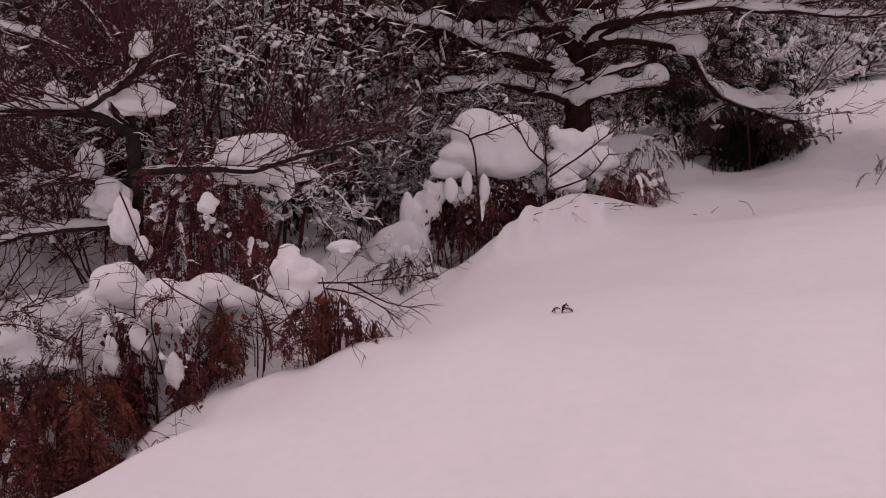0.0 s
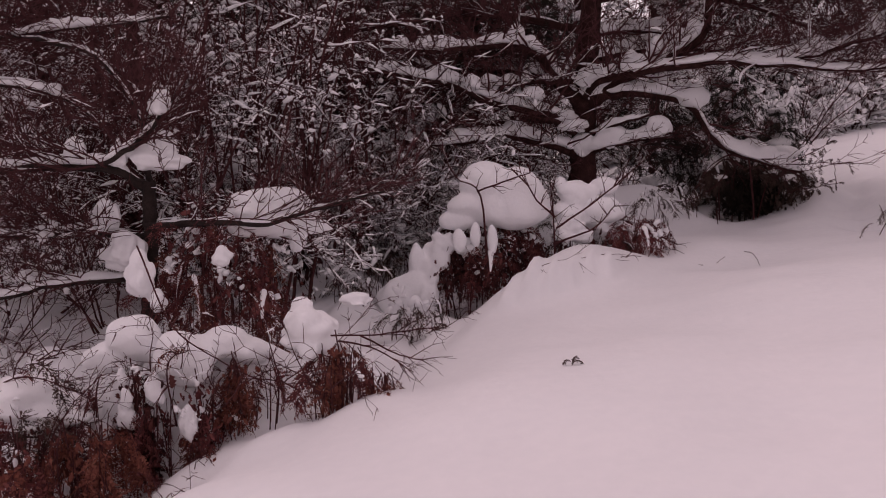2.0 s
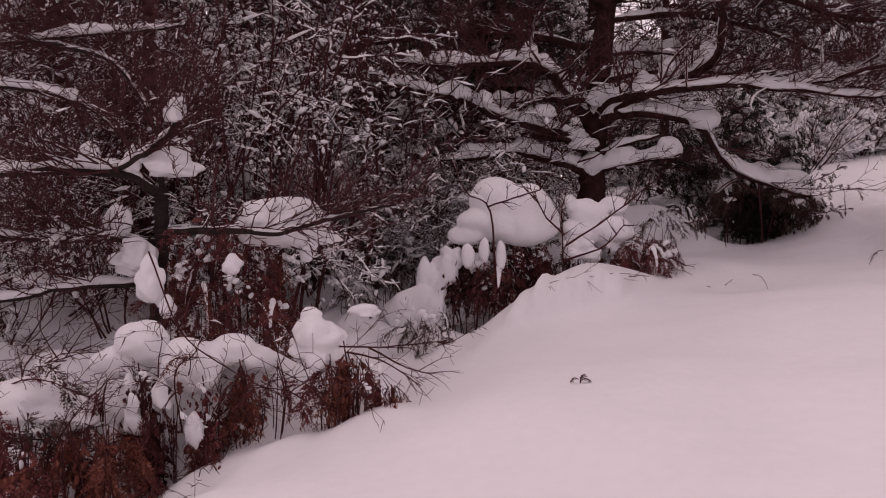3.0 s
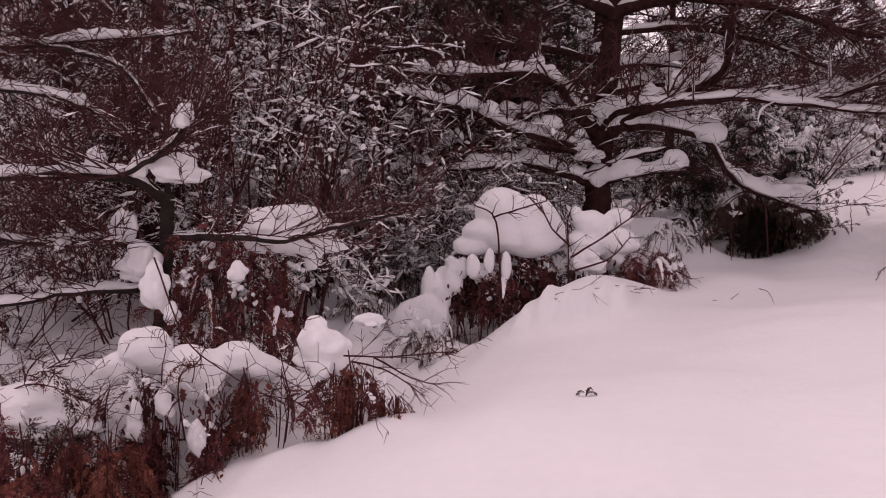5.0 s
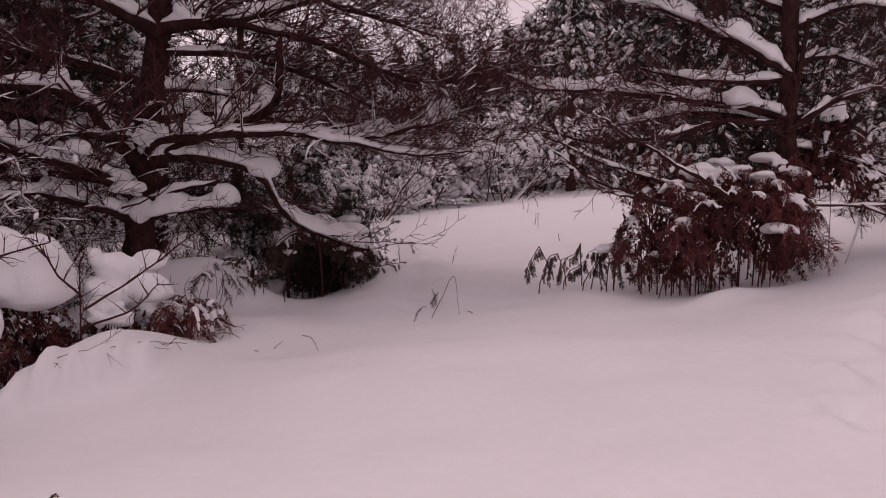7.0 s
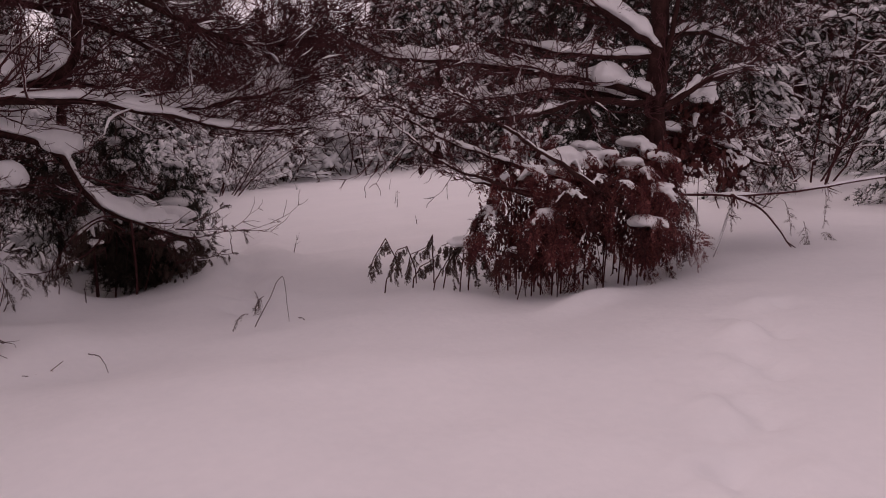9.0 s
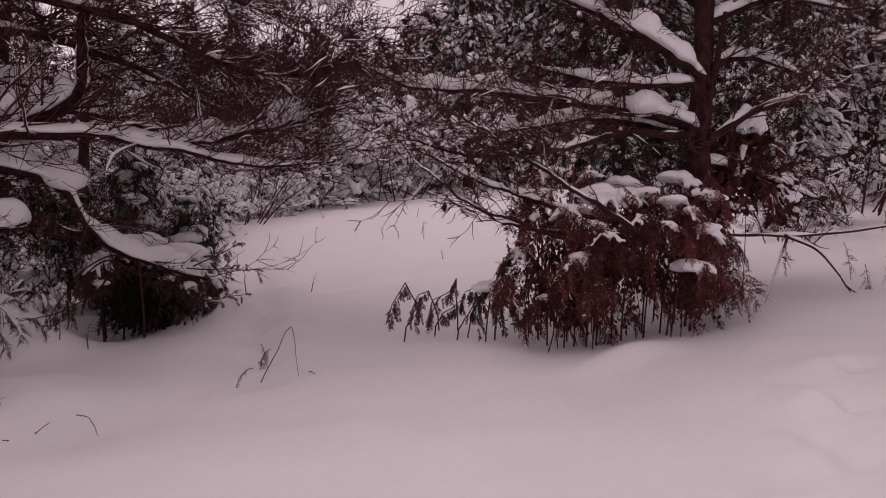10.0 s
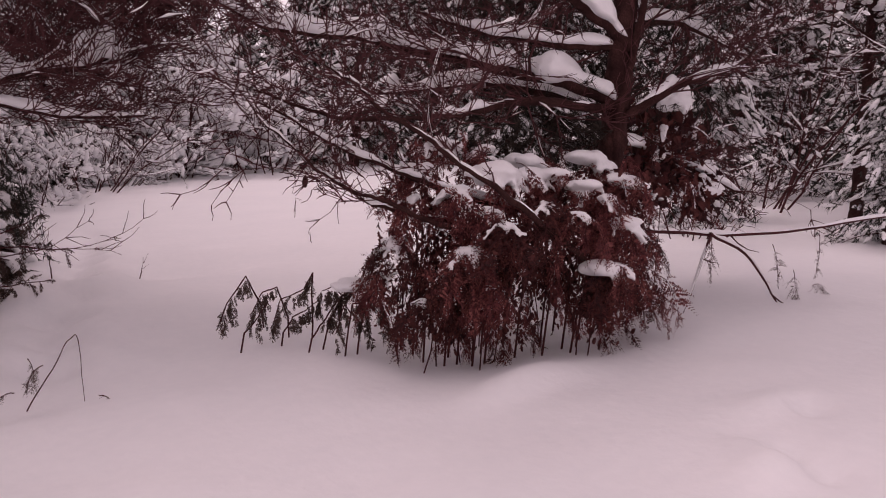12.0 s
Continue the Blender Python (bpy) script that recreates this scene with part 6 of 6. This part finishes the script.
for x, y, k, s in [(-3.45, 9.0, 1, 0.62), (-6.0, 12.0, 1, 0.9), (-1.8, 14.2, 1, 0.9), (-4.4, 15.0, 1, 0.9), (0.2, 16.5, 0, 1.0), (2.6, 17.0, 1, 0.9), (-7.0, 16.0, 1, 1.0), (-2.5, 18.0, 1, 1.0), (4.5, 19.5, 0, 1.0), (0.8, 20.5, 1, 1.0), (-5.5, 20.0, 1, 1.0), (-9.0, 13.0, 1, 1.0), (-9.5, 18.5, 1, 1.0), (-3.5, 23.0, 1, 1.1), (3.5, 24.0, 1, 1.1), (-8.5, 24.0, 1, 1.1), (-4.6, 22.0, 0, 1.0), (-6.2, 27.0, 0, 1.1), (-5.4, 24.8, 0, 1.1), (-8.0, 31.0, 1, 1.1), (-3.2, 20.6, 0, 0.9), (-5.0, 30.0, 0, 1.2), (-13.0, 20.0, 1, 1.1), (-13.0, 15.0, 1, 1.0), (0.0, 27.0, 1, 1.2), (-7.0, 9.5, 1, 0.8)]:
    plant(pines[k], x, y, s)
for q in range(20):
    plant(shrubs[int(W.integers(0, 2))], W.uniform(-14, 5), W.uniform(14, 24), W.uniform(1.0, 1.6))
for q in range(26):
    y = W.uniform(10.5, 15.5)
    plant(shrubs[(4, 0)[q % 2]], W.uniform(-0.6 * y, -0.3), y, W.uniform(0.9, 1.5))
for q in range(18):
    y = W.uniform(8.8, 14.5)
    plant(shrubs[(1, 2, 3, 3)[q % 4]], W.uniform(-0.62 * y, 0.0), y, W.uniform(0.6, 1.0))
for x, y, k, s in [(-2.4, 9.4, 4, 0.7), (-1.5, 8.9, 4, 0.5), (-2.0, 10.4, 4, 0.8), (-1.2, 11.2, 4, 0.9), (-0.3, 11.2, 4, 0.9), (-2.8, 8.6, 4, 0.6), (-0.5, 9.9, 4, 0.6), (0.0, 10.4, 4, 0.7), (-1.0, 9.7, 0, 0.7), (-0.9, 10.9, 4, 0.8), (-1.7, 10.3, 0, 0.8), (0.4, 12.4, 4, 0.8)]:
    plant(shrubs[k], x, y, s)
for q in range(14):
    plant(shrubs[4], -7.5 + 7.0 * q / 13 + W.uniform(-0.3, 0.3), W.uniform(15.5, 18.5), W.uniform(1.6, 2.2))
# far edge of the clearing
for q in range(34):
    u = q / 33
    x, y = 6.5 + 24 * u, 20 + 14 * math.sin(u * 2.2) - 9 * u * u
    plant(shrubs[(4, 0, 4, 1, 4)[q % 5]], x + W.uniform(-0.7, 0.7), y + W.uniform(-0.7, 0.7), W.uniform(0.7, 1.4))
for q in range(18):
    a, d = 0.05 + 0.5 * q / 17, W.uniform(25, 31)
    plant(shrubs[4], 2 + d * math.sin(a), 3 + d * math.cos(a), W.uniform(2.2, 3.2))
for q in range(26):
    u = W.uniform(0, 1)
    x, y = 7 + 28 * u, 23 + 15 * math.sin(u * 2.2) - 9 * u * u
    gap = 0.14 < math.atan2(x - 1, y - 2) < 0.56
    plant(firs[0 if gap else int(W.integers(0, 2))], x + W.uniform(-1, 2), y + W.uniform(0, 5), W.uniform(0.9, 1.35) if gap else W.uniform(0.8, 1.4))
for q in range(16):
    u = (q + W.uniform(0, 0.8)) / 16
    x, y = 9 + 30 * u, 29 + 17 * math.sin(u * 2.2) - 9 * u * u
    if not 0.14 < math.atan2(x - 1, y - 1) < 0.58:
        plant(pines[q % 2], x, y + W.uniform(0, 5), W.uniform(0.85, 1.1))
for q in range(12):
    a, d = 0.6 + 0.5 * q / 11, W.uniform(29, 36)
    plant(firs[1], 2 + d * math.sin(a), 2.6 + d * math.cos(a), W.uniform(1.5, 2.0))
# right-hand woods
for x, y, k, s in [(11.5, 9.0, 0, 1.0), (13.5, 7.0, 1, 1.0), (15, 10, 1, 1.2), (12.5, 11.5, 0, 1.0), (17, 7, 1, 1.4), (19, 12, 1, 1.4)]:
    plant(shrubs[k], x, y, s)
for x, y, k, s in [(12.6, 7.2, 0, 0.5), (16.5, 12.5, 1, 1.0), (18, 9.5, 1, 1.0), (21, 14, 1, 1.2), (13.0, 9.8, 0, 0.7), (20, 8, 1, 1.2), (22, 10, 1, 1.3)]:
    plant(firs[k], x, y, s)
for x, y, k, s in [(15.5, 6.5, 0, 0.9), (14.6, 8.4, 0, 0.75), (18.0, 13.0, 0, 1.0), (21.0, 11.0, 1, 1.0), (24.0, 16.0, 1, 1.0), (19.0, 6.0, 1, 1.0)]:
    plant(pines[k], x, y, s)


# ---- far woods, closing the view beyond the nearer trees ----
def far_woods():
    rng = np.random.default_rng(71)
    nd, sn, tr = Geo(), Geo(), Geo()
    for q in range(230):
        a = rng.uniform(-1.1, 1.35)
        d = rng.uniform(30, 62) if a > -0.05 else rng.uniform(24, 50)
        x, y = 2 + d * math.sin(a), 3 + d * math.cos(a)
        if a > 0.1 and d < 40:
            d = rng.uniform(42, 62)
            x, y = 2 + d * math.sin(a), 3 + d * math.cos(a)
        h = rng.uniform(11, 16)
        if 0.14 < a < 0.58:
            h = rng.uniform(7.0, 10.0)
        o = np.array(on(x, y))
        tube(tr, np.array([o - UP * 0.3, o + UP * h]), [0.16, 0.03], 5)
        m = 230
        z = rng.uniform(0.06, 1, m)
        ang, rr = rng.uniform(0, 6.28, m), np.sqrt(1.04 - z) * h * 0.2 * rng.uniform(0.2, 1.1, m)
        p = o + np.column_stack([np.cos(ang) * rr, np.sin(ang) * rr, z * h])
        out = np.column_stack([np.cos(ang), np.sin(ang), np.full(m, -0.6)])
        needles(nd, p, out, 0.55, 7, rng, 0.6, 0.045)
        # more snow than the boughs need: its white stands in for haze
        for c in p[:150]:
            w = rng.uniform(0.1, 0.26)
            lump(sn, c + UP * 0.08, (w * 1.3, w * 0.8, w * 0.45), rng, 1, 0.3, 0, 0, rng.normal(size=3))
    t = thing("far_woods", (0, 0, 0), "dense dark snowy forest closing off the distance", "forest", kind="stuff")
    part("trunk_mass", tr, BARK, t, "", "stuff")
    part("needle_foliage", nd, FIRNEEDLE, t, "dark needles", "stuff", False)
    part("snow", sn, SNOW_LOOSE, t, "snow on distant boughs, thickened to pale them like mist", "stuff")


far_woods()


# ---- melted snow: fix the shapes, and make each separate piece a part of its own ----
def islands(me):
    n, e = len(me.vertices), np.zeros(len(me.edges) * 2, np.int32)
    me.edges.foreach_get("vertices", e)
    e = e.reshape(-1, 2)
    root = np.arange(n)
    while True:
        low = np.minimum(root[e[:, 0]], root[e[:, 1]])
        nxt = root.copy()
        np.minimum.at(nxt, e[:, 0], low)
        np.minimum.at(nxt, e[:, 1], low)
        nxt = nxt[nxt]
        if (nxt == root).all():
            return root
        root = nxt


bpy.context.view_layer.update()
graph = bpy.context.evaluated_depsgraph_get()
melted = [(ob, bpy.data.meshes.new_from_object(ob.evaluated_get(graph))) for ob in list(scene.objects) if ob.modifiers]
for ob, me in melted:
    ob.modifiers.clear()
    root = islands(me)
    kinds, group = np.unique(root, return_inverse=True)
    if len(kinds) < 2:
        ob.data = me
        continue
    co = np.zeros(len(me.vertices) * 3, np.float32)
    me.vertices.foreach_get("co", co)
    co = co.reshape(-1, 3)
    quads = np.array([p.vertices[:] for p in me.polygons if len(p.vertices) == 4])
    label, first = ob.get("label", ""), True
    for k in np.argsort(-np.bincount(group)):
        mine = np.flatnonzero(group == k)
        if len(mine) < 60 and not first:
            continue
        back = np.full(len(co), -1)
        back[mine] = np.arange(len(mine))
        g = Geo()
        g.add(co[mine], back[quads[group[quads[:, 0]] == k]])
        if first:
            ob.data = g.mesh(ob.name, SNOW_LOOSE)
            first = False
        else:
            piece = part(ob.name.split(".")[0], g, SNOW_LOOSE, ob.parent, label)
            piece.matrix_basis = ob.matrix_basis
